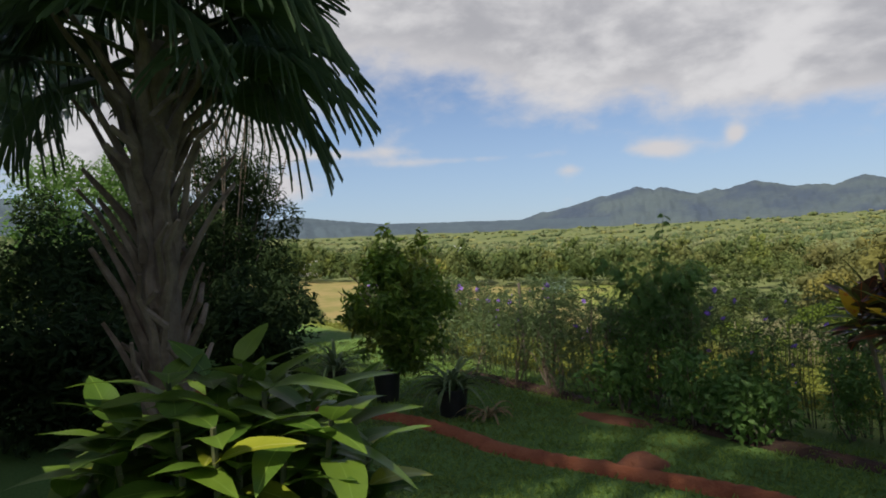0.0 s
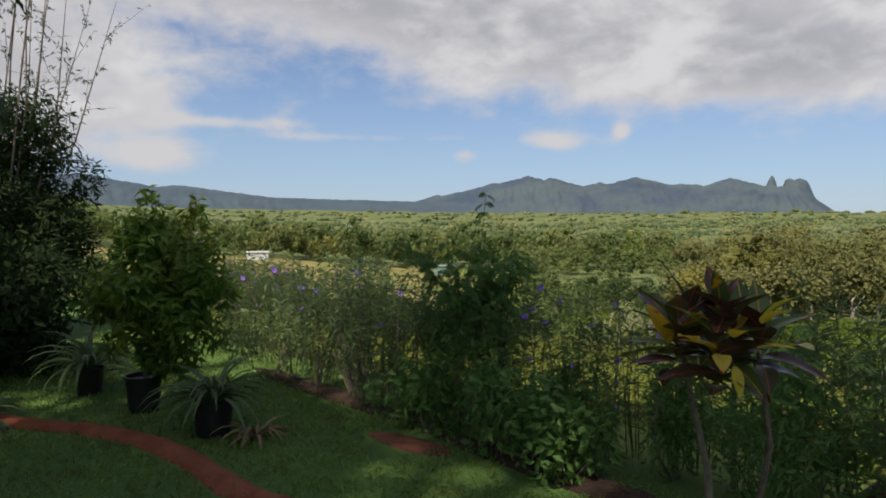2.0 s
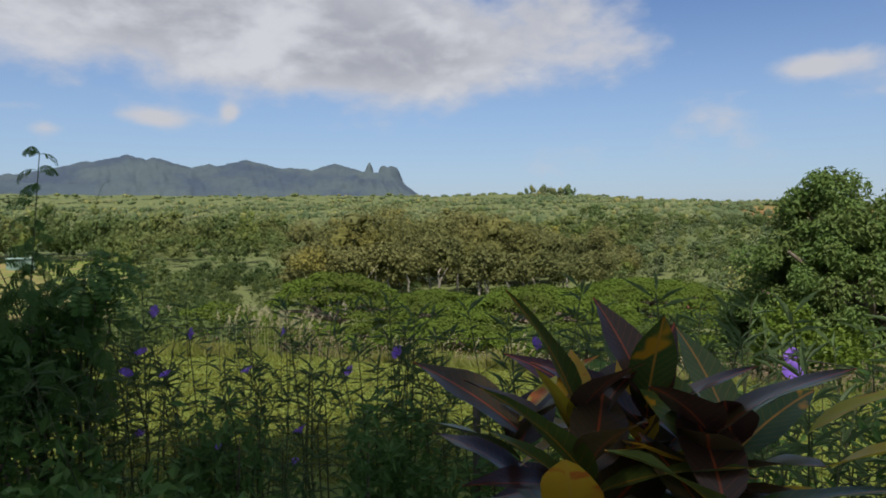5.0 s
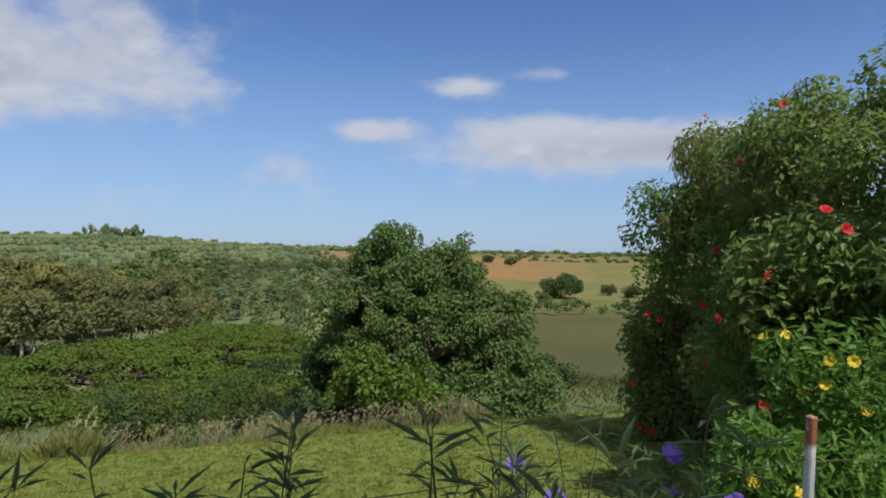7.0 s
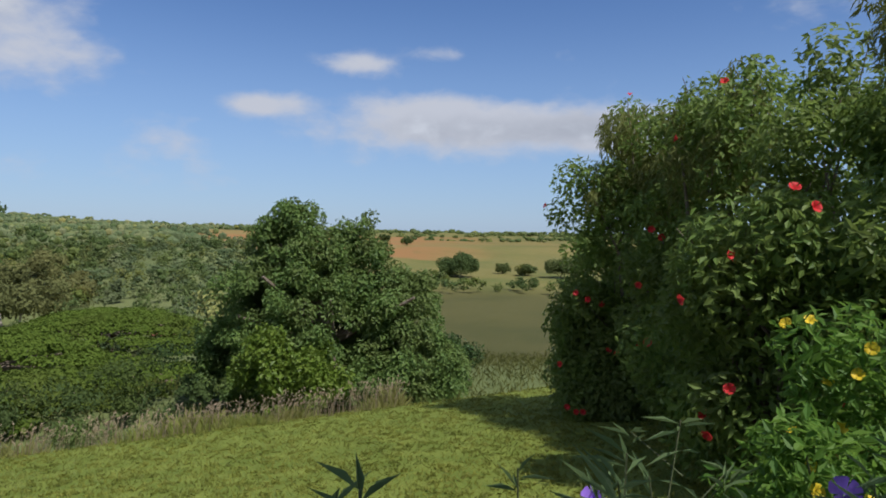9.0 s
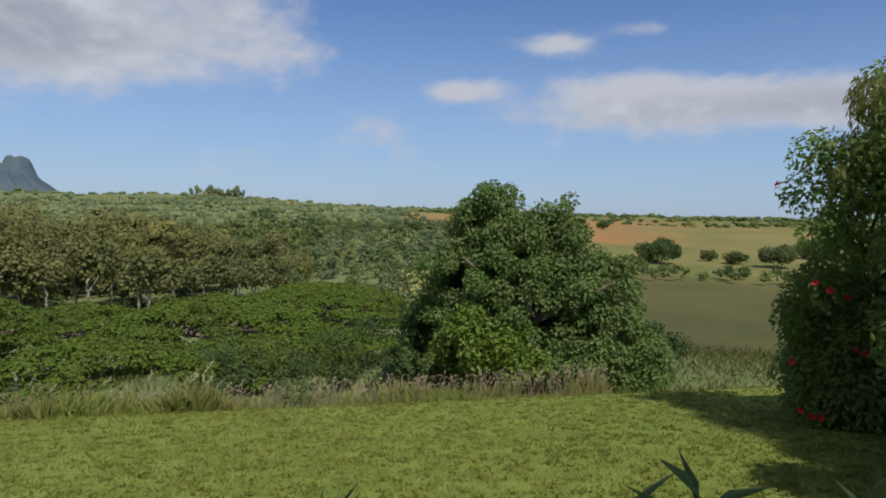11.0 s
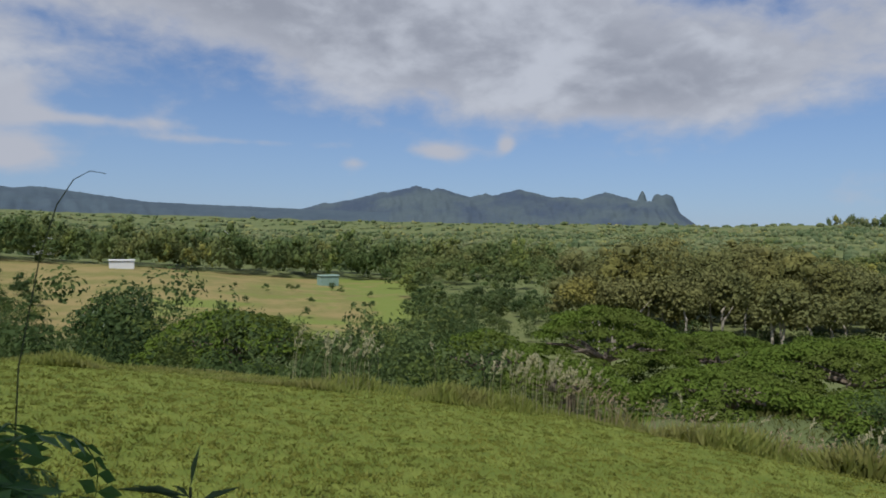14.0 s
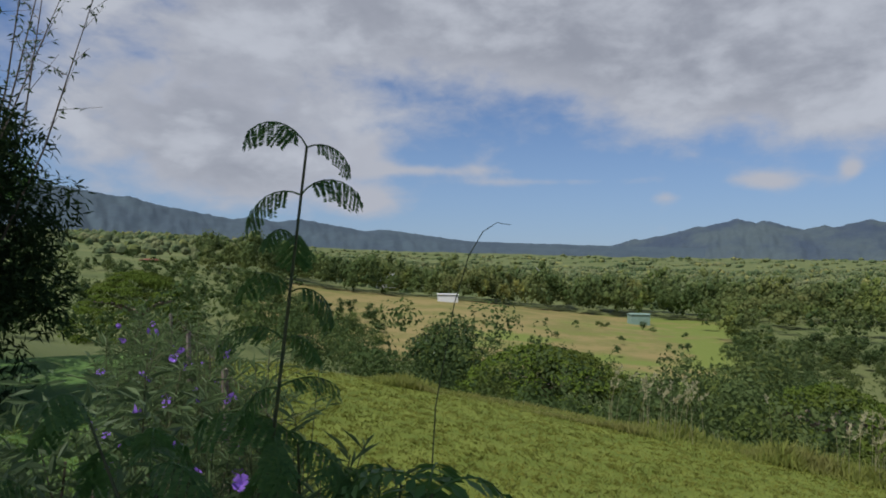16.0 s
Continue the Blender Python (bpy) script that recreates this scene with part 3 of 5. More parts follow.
def umbrella_tree(x, y, top, rad, seed, label):
    """A wide flat-topped tree: limbs spread under layers of foliage."""
    rng = np.random.default_rng(seed)
    z = float(ground(x, y))
    t = thing("umbrella_tree", label, "tree", (x, y, z), "flat-topped valley trees")
    h = top - z
    limbs = [tube([(0, 0, -0.3), (0.2, 0, h * 0.25), (0.1, 0.2, h * 0.45)], [0.5, 0.42, 0.34], 7)]
    for a in np.arange(0, 6.28, 0.9):
        limbs.append(tube([(0.1, 0.2, h * 0.42), (math.cos(a) * rad * 0.35, math.sin(a) * rad * 0.35, h * 0.58), (math.cos(a) * rad * 0.6, math.sin(a) * rad * 0.6, h * 0.6)], [0.25, 0.16, 0.06], 5))
    part("trunk", join(*limbs), M_BARK, t)
    crown = []
    n = int(62 + rad * 9)
    for k in range(n):
        # flat shelves of leaves laid over a low dome
        q, a = math.sqrt((k + 0.5) / n), k * 2.39996 + rng.uniform(-0.25, 0.25)
        q = min(1.0, q * rng.uniform(0.92, 1.06))
        c = np.array((math.cos(a) * q * rad, math.sin(a) * q * rad, h * (0.97 - 0.84 * q ** 2.4) - rng.uniform(0, 0.07) * h))
        size = np.array((1, 1, 0.3)) * rad * rng.uniform(0.09, 0.16)
        m = int(165 * (size[0] / 0.9) ** 2)
        d = unit(rng.normal(size=(m, 3)) * [1, 1, 0.8] + [0, 0, 0.35])
        d = d[d[:, 2] > -0.35]
        p = c + d * size * rng.uniform(0.8, 1.03, (len(d), 1))
        u = unit(d * [0.55, 0.55, 1] + [0, 0, 0.3] + rng.normal(size=p.shape) * 0.22)
        g = rng.uniform(0.75, 1.3, len(p))
        crown.append(leaves(p, np.cross(u, rng.normal(size=p.shape)), u, 0.25 * g, 0.155 * g))
    part("crown", join(*crown), L_FLATTOP, t)
    return t


def grove_trunks():
    rng = np.random.default_rng(77)
    for _ in range(26):
        b, r = radians(rng.uniform(32, 57)), rng.uniform(90, 97)
        x, y = 3 + r * math.sin(b), 5 + r * math.cos(b)
        t = thing("grove_tree", "slim pale trunk at the edge of the grove", "tree", (x, y, float(ground(x, y))), "pale trunks of the grove")
        h = rng.uniform(5.5, 8.5) * float(np.interp(math.degrees(b), [31, 44, 57], [1, 1, 0.7]))
        part("trunk", tube([(0, 0, -0.3), (rng.normal() * 0.3, rng.normal() * 0.3, h * 0.6), (rng.normal(), rng.normal(), h)], [0.2, 0.15, 0.07], 6), M_BARK_PALE, t)
        part("crown", clump_leaves(rng, [((rng.normal() * 1.2, rng.normal() * 1.2, h + rng.uniform(-0.6, 1.5)), (1.7, 1.7, 1.1)) for _ in range(5)], 4, 0.55, 0.4, 0.1), L_GOLD, t)


grove_trunks()
for b, r, top, rad, lab in ((34.5, 50, -3.6, 7.4, "wide flat-topped bright green tree in the valley"), (53.5, 46, -4.4, 8.8, "broad spreading umbrella-shaped green tree on the slope"),
                            (43.5, 60, -6.4, 7.5, "low flat-topped green tree in the hollow"), (62.5, 60, -5.2, 9.5, "spreading green umbrella tree below the field"),
                            (44, 36, -5.2, 5.0, "low spreading green tree on the valley side"), (31, 34, -4.9, 4.4, "low spreading green tree under the bank"),
                            (57.5, 33, -5.0, 4.6, "low spreading green tree under the bank"), (64.5, 34, -5.4, 4.4, "low spreading green tree under the bank"),
                            (2.5, 40, -3.0, 6.0, "dark flat-topped tree below the lawn"),
                            (24, 44, -4.8, 4.8, "olive-green flat-topped tree below the lawn"), (-31, 72, 0.9, 6.5, "bright green umbrella tree on the near hillside")):
    umbrella_tree(3 + r * math.sin(radians(b)), 5 + r * math.cos(radians(b)), top, rad, int(r * 7 + b), lab)


def big_tree():
    """The round dense tree past the lawn, with bare limbs showing through."""
    rng = np.random.default_rng(21)
    x, y = 29.0, 9.0
    z = float(ground(x, y))
    t = thing("round_tree", "dense dark green round-topped tree beyond the lawn", "tree", (x, y, z))
    top = 3.2 - z
    limbs = [tube([(0, 0, -0.4), (0.1, 0.1, top * 0.25), (-0.2, 0.5, top * 0.5), (-0.2, 0.9, top * 0.75)], [0.4, 0.33, 0.24, 0.1], 8)]
    for a, q, hh in ((2.4, 3.2, 0.6), (1.6, 2.2, 0.75), (0.5, 2.5, 0.6), (-1.0, 3.4, 0.55), (-1.9, 3.6, 0.5), (3.3, 2.4, 0.5), (2.0, 3.9, 0.42)):
        limbs.append(tube([(0, 0.2, top * 0.25), (math.cos(a) * q * 0.5, math.sin(a) * q * 0.5, top * hh * 0.75), (math.cos(a) * q, math.sin(a) * q, top * hh)], [0.2, 0.12, 0.05], 6))
    part("trunk", join(*limbs), M_BARK, t)
    blobs = []

    def heap(cx, cy, cz, rx, rz, n, s):
        for _ in range(n):
            d = unit(rng.normal(size=3))
            q = 0.55 + 0.45 * rng.random()
            p = (cx + d[0] * rx * q, cy + d[1] * rx * q, cz + d[2] * rz * q)
            if p[0] < 0.6 and abs(p[1] - 2.5) < 0.42 and abs(p[2] + z + 1.1) < 0.8:
                continue
            blobs.append((p, s * rng.uniform(0.7, 1.3)))

    heap(0, 1.3, top - 2.6, 2.3, 2.2, 85, 0.44)
    heap(0, 1.2, top - 4.6, 3.6, 2.2, 125, 0.5)
    heap(0.5, -1.2, top - 2.8, 1.2, 1.9, 48, 0.36)
    heap(0.5, -2.6, top - 5.0, 2.0, 1.9, 90, 0.44)
    heap(-0.6, 3.0, top - 6.4, 2.3, 2.0, 76, 0.44)
    heap(-0.4, 0.4, top - 7.2, 3.4, 1.6, 88, 0.46)
    heap(-0.4, -3.4, top - 7.2, 2.2, 1.6, 90, 0.42)
    part("crown", clump_leaves(rng, blobs, 66, 0.2, 0.095, 0.6, 0.9, 0.45), L_TREE, t)
    return t


big_tree()


def bush(name, label, x, y, blobs, mat, per=90, leaf=0.16, wide=0.07, seed=1, stems=5, droop=0.2, z=None):
    """A bush: stems from one root, leaf clumps."""
    rng = np.random.default_rng(seed)
    z = float(ground(x, y)) if z is None else z
    t = thing(name, label, "bush", (x, y, z))
    sticks = []
    k = min(1.0, max(0.16, max(c[2] for c, r in blobs) / 3 - 0.12))
    for c, r in blobs[:max(stems, 3)]:
        c = np.array(c, float)
        sticks.append(tube([(0, 0, -0.1), c * [0.4, 0.4, 0.55] + rng.normal(size=3) * 0.08, c], [0.05 * k, 0.03 * k, 0.012 * k], 5))
    part("stem", join(*sticks), M_BARK, t)
    part("foliage", clump_leaves(rng, blobs, per, leaf, wide, droop, 0.75, 0.4), mat, t)
    return t


def heap_of(seed, n, rx, ry, h, s, base=0.2):
    rng = np.random.default_rng(seed)
    out = []
    for _ in range(n):
        d = unit(rng.normal(size=3))
        q = rng.random() ** 0.4
        out.append(((d[0] * rx * q, d[1] * ry * q, base + h * 0.5 + d[2] * h * 0.5 * q), s * rng.uniform(0.6, 1.3)))
    return out


bush("bush", "yellow-green leafy bush in front of the round tree", 25.3, 9.7, heap_of(31, 34, 1.5, 1.7, 3.0, 0.55), L_LIME, 60, 0.2, 0.12, 1)
bush("bush", "small dark green bush at the lawn edge", 22.6, 15.6, heap_of(32, 50, 1.5, 1.5, 4.4, 0.5), L_TREE, 80, 0.16, 0.07, 2)
bush("bush", "low green bush beside the field", 31.0, 4.9, heap_of(33, 30, 1.6, 2.0, 1.7, 0.45), L_DARK, 70, 0.18, 0.09, 3)
bush("valley_tree", "dark brownish-green rounded tree on the slope", -2.0, 52.5, heap_of(34, 60, 2.2, 2.2, 5.4, 0.75), L_DARK, 34, 0.26, 0.14, 4)


# ---- trees out of view, added to shade the garden ----
def shade_tree(x, y, h, rad, seed, dense=3.4, deep=0.2):
    rng = np.random.default_rng(seed)
    t = thing("shade_tree", "tall leafy tree out of view, added to shade the garden", "tree", (x, y, float(ground(x, y))), "tall trees by the house")
    limbs = [tube([(0, 0, -0.3), (0.1, 0.1, h * 0.3), (0, 0.2, h * 0.6), (0.1, 0, h * 0.85)], [0.28, 0.2, 0.12, 0.05], 8)]
    for a in np.arange(0, 6.28, 1.05):
        limbs.append(tube([(0, 0.1, h * 0.4), (math.cos(a) * rad * 0.4, math.sin(a) * rad * 0.4, h * 0.6), (math.cos(a) * rad * 0.7, math.sin(a) * rad * 0.7, h * 0.75)], [0.12, 0.08, 0.03], 5))
    part("trunk", join(*limbs), M_BARK, t)
    blobs = []
    for _ in range(90):
        d = unit(rng.normal(size=3)) * rng.random() ** 0.4
        blobs.append(((d[0] * rad, d[1] * rad, h * 0.8 + d[2] * h * deep), rng.uniform(0.5, 1.0)))
    part("crown", clump_leaves(rng, blobs, dense, 0.34, 0.2, 0.4), L_TREE, t)


# spots and crown sizes set by where their shadows fall in the garden
shade_tree(-5.7, -3.1, 23.7, 1.4, 41, 3.2, 0.04)
shade_tree(-8.8, -3.4, 23.0, 1.5, 46, 3.0, 0.08)
shade_tree(-3.0, -2.8, 15.0, 1.6, 42, 1.6, 0.08)
shade_tree(-12.8, -2.9, 17.0, 3.0, 43, 9.0)
shade_tree(-11.5, -0.3, 16.0, 2.6, 45, 9.0)
shade_tree(-9.9, 0.8, 17.0, 2.6, 44, 2.8)


# ---- house corner ----
def house():
    t = thing("house", "dark-walled house corner with white eave", "house", (0, 0, 0))
    def slab(name, x0, x1, y0, y1, z0, z1, mat, label=""):
        part(name, box(x1 - x0, y1 - y0, z1 - z0, 0.008), mat, t, label, pose((x0 + x1) / 2, (y0 + y1) / 2, z0))
    slab("wall", -2.67, -2.52, -1.2, 3.2, 0, 2.5, M_DARK_WOOD)
    slab("wall", -8.0, -2.52, 3.2, 3.35, 0, 2.5, M_DARK_WOOD)
    slab("wall", -8.0, -2.69, -1.2, -1.05, 0, 2.5, M_DARK_WOOD)
    slab("wall", -8.0, -7.85, -1.03, 3.18, 0, 2.5, M_DARK_WOOD)
    slab("post", -2.5, -2.4, 3.22, 3.34, 0, 2.2, M_DARK_WOOD, "dark corner post")
    slab("roof", -8.2, -2.41, -1.4, 3.5, 2.62, 2.78, M_DARK_WOOD)
    slab("soffit", -8.2, -2.42, -1.4, 3.45, 2.5, 2.61, M_WHITE)
    slab("fascia", -2.4, -2.36, -1.4, 3.5, 2.38, 2.8, M_WHITE, "white painted eave board")
    slab("fascia", -8.2, -2.36, 3.505, 3.54, 2.38, 2.8, M_WHITE, "white painted eave board")


house()

# ---- garden floor ----
CLAY_LINE = [(-4.4, 9.8), (-2.9, 8.0), (-1.8, 7.0), (-0.5, 6.3), (0.1, 5.7), (0.6, 4.95), (1.25, 4.4), (1.8, 3.95), (2.1, 3.6)]


def smooth_line(pts, n):
    """A smooth line through points."""
    P = np.array([pts[0]] + list(pts) + [pts[-1]], float)
    out = []
    k = len(pts) - 1
    for q in np.linspace(0, k - 1e-6, n):
        i, t = int(q), q - int(q)
        a, b, c, d = P[i], P[i + 1], P[i + 2], P[i + 3]
        out.append(0.5 * (2 * b + (c - a) * t + (2 * a - 5 * b + 4 * c - d) * t * t + (3 * b - a - 3 * c + d) * t ** 3))
    return np.array(out)


def clay_edge():
    L = smooth_line(CLAY_LINE, 150)
    T = unit(np.gradient(L, axis=0))
    N = np.stack([-T[:, 1], T[:, 0]], 1)
    rng = np.random.default_rng(5)
    prof = [(-0.12, -0.02), (-0.085, 0.03), (-0.03, 0.062), (0.03, 0.06), (0.08, 0.025), (0.12, -0.02)]
    V = []
    for i in range(len(L)):
        s = 1 + 0.25 * noise.noise(Vector((i * 0.13, 0, 0)))
        for u, z in prof:
            p = L[i] + N[i] * u * s
            V.append((p[0], p[1], z * (0.9 + 0.3 * noise.noise(Vector((i * 0.4, u * 9, 2)))) + rng.normal() * 0.003))
    k = len(prof)
    F = [(i * k + j, i * k + j + 1, (i + 1) * k + j + 1, (i + 1) * k + j) for i in range(len(L) - 1) for j in range(k - 1)]
    ob = new("trim_clay_edge", mesh_of("trim_clay_edge", V, np.array(F)[:, ::-1], True))
    ob.data.materials.append(M_CLAY)
    tagged(ob, "raised bare red clay edge across the lawn", "edging", kind="structure")


clay_edge()


def soil_patch(x, y, rx, ry, turn, h, seed, label="bare red soil among the grass", mat=None):
    """A low uneven mound of bare earth."""
    n, k = 9, 28
    V = [(0, 0, h)]
    for i in range(1, n + 1):
        u = i / n
        for j in range(k):
            a = j / k * 6.2832
            s = u * (1 + 0.28 * noise.fractal(Vector((math.cos(a) * 1.5 + seed, math.sin(a) * 1.5, u)), 1.0, 2.0, 3))
            z = h * (1 - u * u) + 0.02 * noise.noise(Vector((math.cos(a) * u * 5, math.sin(a) * u * 5, seed))) * (1 - u) - (0.01 if i == n else 0)
            V.append((math.cos(a) * s * rx, math.sin(a) * s * ry, z))
    tri = [(0, 1 + j, 1 + (j + 1) % k) for j in range(k)]
    for i in range(n - 1):
        for j in range(k):
            a, b = 1 + i * k + j, 1 + i * k + (j + 1) % k
            tri += [(a, a + k, b + k), (a, b + k, b)]
    ob = new("ground_soil", mesh_of("ground_soil", V, tri, True))
    ob.data.materials.append(mat or M_SOIL)
    ob.matrix_basis = pose(x, y, float(ground(x, y)) + 0.002, 0, 0, turn)
    tagged(ob, label, "soil", kind="structure")


soil_patch(1.6, 5.7, 0.42, 0.13, -50, 0.02, 1)
soil_patch(2.45, 4.95, 1.5, 0.16, -58, 0.03, 2, "dark soil bed under the flowering hedge", M_BED)
soil_patch(1.0, 7.35, 1.5, 0.16, -58, 0.03, 3, "dark soil bed under the flowering hedge", M_BED)
soil_patch(3.3, 3.0, 0.8, 0.4, -58, 0.04, 4, "bare red soil around the fence post")
soil_patch(1.42, 4.5, 0.2, 0.15, 20, 0.1, 5, "crumbly clod of dry red earth")

for b, r, rx, ry, lab in ((67.3, 74, 2.6, 5.0, "bare red soil on the valley side"), (-29.8, 262, 5.0, 12.0, "bare red road cut on the far hillside")):
    soil_patch(3 + r * math.sin(radians(b)), 5 + r * math.cos(radians(b)), rx, ry, -b, 0.7, 9, lab)

L_STRAP = leaf_mat("strap_leaves", (0.09, 0.14, 0.055), (0.17, 0.22, 0.095), 0.25, 0.45)
L_DRY = leaf_mat("dry_leaves", (0.26, 0.18, 0.09), (0.36, 0.27, 0.15), 0.2, 0.8)
L_CITRUS = leaf_mat("citrus_leaves", (0.068, 0.145, 0.025), (0.170, 0.255, 0.034), 0.3, 0.4, 2.5, (0.13, 0.15, 0.02))
L_HEDGE = leaf_mat("hedge_leaves", (0.1, 0.15, 0.062), (0.16, 0.22, 0.088), 0.35, 0.5)
L_VINE = leaf_mat("vine_leaves", (0.075, 0.165, 0.038), (0.150, 0.255, 0.060), 0.3, 0.45)
L_FERNY = leaf_mat("feathery_leaves", (0.075, 0.155, 0.045), (0.15, 0.26, 0.07), 0.45, 0.5)
L_PALM = leaf_mat("palm_leaves", (0.056, 0.096, 0.048), (0.104, 0.160, 0.072), 0.2, 0.4)
L_HIB = leaf_mat("hibiscus_leaves", (0.11, 0.185, 0.04), (0.235, 0.305, 0.07), 0.4, 0.5, 0.8, (0.15, 0.185, 0.05), spec=0.2)
L_TRUMPET = leaf_mat("trumpet_leaves", (0.08, 0.17, 0.025), (0.16, 0.26, 0.04), 0.45, 0.5)
L_PURPLE = leaf_mat("purple_petals", (0.26, 0.13, 0.66), (0.38, 0.2, 0.8), 0.3, 0.6)
L_RED = leaf_mat("red_petals", (0.6, 0.02, 0.03), (0.75, 0.05, 0.05), 0.3, 0.5)
L_YELLOW = leaf_mat("yellow_petals", (0.75, 0.5, 0.02), (0.85, 0.62, 0.04), 0.3, 0.5)


def flower_mesh(name, rad, mat, petals=5, cup=0.35):
    """Five overlapping rounded petals round a throat."""
    V, F = [], []
    for i in range(petals):
        a = i / petals * 6.2832
        c, s = math.cos(a), math.sin(a)
        o = len(V)
        for u, wd, z in ((0.05, 0.06, -0.3), (0.45, 0.3, 0.1), (0.85, 0.5, cup), (1.0, 0.28, cup * 0.9)):
            for side in (-1, 0, 1):
                px, py, pz = u * rad, side * wd * rad, (z + 0.06 * (side == 0) * -1) * rad
                V.append((px * c - py * s, px * s + py * c, pz))
        for r in range(3):
            for q in range(2):
                b = o + r * 3 + q
                F += [(b, b + 1, b + 4), (b, b + 4, b + 3)]
    me = mesh_of(name, V, F, True)
    me.materials.append(mat)
    return me


FL_PURPLE = flower_mesh("purple_flower", 0.028, L_PURPLE)
FL_RED = flower_mesh("red_flower", 0.043, L_RED, 5, 0.5)
FL_YELLOW = flower_mesh("yellow_flower", 0.026, L_YELLOW, 5, 0.3)


def strap_leaves(rng, n, length, width, z0=0.0, rise=1.0, spread=1.0):
    """Arching strap leaves from one heart."""
    V, F = [], []
    for i in range(n):
        a = rng.uniform(0, 6.283)
        L, W = length * rng.uniform(0.6, 1.1), width * rng.uniform(0.7, 1.2)
        e = rng.uniform(0.5, 1.3) * rise
        p = np.array([math.cos(a) * 0.02, math.sin(a) * 0.02, z0])
        side = np.array([-math.sin(a), math.cos(a), 0])
        o = len(V)
        for k in range(7):
            u = k / 6
            wd = W * (1 - u ** 2.5) * (0.6 + 0.8 * u if u < 0.5 else 1) * 0.5 + 0.0005
            V += [p - side * wd, p + [0, 0, -wd * 0.5], p + side * wd]
            ang = e - u * 2.1 * spread
            p = p + np.array([math.cos(a) * math.cos(ang), math.sin(a) * math.cos(ang), math.sin(ang)]) * L / 6
        for k in range(6):
            for q in range(2):
                b = o + k * 3 + q
                F += [(b, b + 1, b + 4), (b, b + 4, b + 3)]
    return np.array(V), np.array(F)


def pot_mesh(rad, h):
    """A nursery pot: rolled rim, taper, soil inside."""
    prof = [(0, 0), (rad * 0.8, 0), (rad * 0.97, h * 0.93), (rad * 1.05, h * 0.93), (rad * 1.05, h), (rad * 0.94, h), (rad * 0.92, h * 0.9), (0, h * 0.9)]
    k = 28
    V, F = [], []
    for i, (r, z) in enumerate(prof):
        for j in range(k):
            a = j / k * 6.2832
            V.append((r * math.cos(a), r * math.sin(a), z))
    for i in range(len(prof) - 1):
        for j in range(k):
            F.append((i * k + j, i * k + (j + 1) % k, (i + 1) * k + (j + 1) % k, (i + 1) * k + j))
    return V, F


def potted(name, label, x, y, rad, h):
    t = thing(name, label, "potted plant", (x, y, float(ground(x, y))))
    part("pot", pot_mesh(rad, h), M_BLACK_POT, t, "black plastic nursery pot")
    return t


def citrus():
    rng = np.random.default_rng(8)
    t = potted("citrus_tree", "bushy small citrus tree in a black nursery pot", -0.46, 6.95, 0.145, 0.3)
    limbs = [tube([(0, 0, 0.2), (0.05, 0, 0.6), (0.12, 0.0, 1.1), (0.2, -0.03, 1.6)], [0.022, 0.018, 0.013, 0.005], 6)]
    for a in np.arange(0, 6.28, 0.7):
        h = rng.uniform(0.5, 1.0)
        limbs.append(tube([(0, 0, h), (math.cos(a) * 0.25, math.sin(a) * 0.25, h + 0.3), (math.cos(a) * 0.48, math.sin(a) * 0.48, h + 0.5)], [0.011, 0.007, 0.003], 5))
    part("trunk", join(*limbs), M_BARK, t)
    blobs = [((c[0] + 0.2, c[1] - 0.05, c[2]), r) for c, r in heap_of(81, 100, 0.52, 0.5, 1.2, 0.115, 0.4)] + [((0.08, 0, 1.66), 0.12), ((0.42, 0.05, 1.62), 0.11), ((0.06, 0.02, 1.8), 0.06), ((0.42, 0.05, 1.75), 0.06)]
    part("crown", clump_leaves(rng, blobs, 330, 0.1, 0.04, 0.4, 0.9, 0.3), L_CITRUS, t)


citrus()
rng = np.random.default_rng(9)
t = potted("strap_plant", "green strap-leaved lily in a small black pot", -1.1, 7.65, 0.13, 0.24)
part("foliage", strap_leaves(rng, 44, 0.66, 0.045, 0.2, 1.2), L_STRAP, t)
t = potted("strap_plant", "grey-green arching lily clump in a black pot", 0.2, 6.2, 0.15, 0.26)
part("foliage", strap_leaves(rng, 70, 0.62, 0.04, 0.22, 1.1), L_STRAP, t)
for x, y, n, L, lab, mat in ((0.52, 6.05, 26, 0.4, "withered straw-coloured lily clump on the grass", L_DRY), (-1.65, 6.75, 60, 0.6, "grey-green strap-leaved clump by the clay edge", L_STRAP), (-1.3, 8.4, 30, 0.7, "tall strap-leaved clump beside the pots", L_STRAP)):
    t = thing("lily_clump", lab, "plant", (x, y, 0))
    part("foliage", strap_leaves(rng, n, L, 0.035, 0.0, 0.9), mat, t)


# ---- large single leaves ----
def blade_mesh(name, L, W, mat, bend=0.5, fold=0.25, wave=0.03, tip=1.6):
    """One broad leaf along +y with a sunken midrib and a drooping tip."""
    V, F = [], []
    rows, cols = 9, 5
    for i in range(rows):
        u = i / (rows - 1)
        wd = W * 0.5 * (math.sin(math.pi * min(1, u ** 0.8 * 0.97 + 0.03)) ** 0.8) * (1 - u ** 4 * 0.3) + 0.001
        for j in range(cols):
            s = (j - 2) / 2
            V.append((s * wd, u * L * (1 - 0.12 * bend * u), -bend * L * u ** tip * 0.5 + abs(s) * wd * fold + wave * W * math.sin(u * 11 + s * 2) * abs(s)))
    for i in range(rows - 1):
        for j in range(cols - 1):
            a = i * cols + j
            F.append((a, a + 1, a + cols + 1, a + cols))
    me = mesh_of(name, V, F, True)
    me.materials.append(mat)
    return me


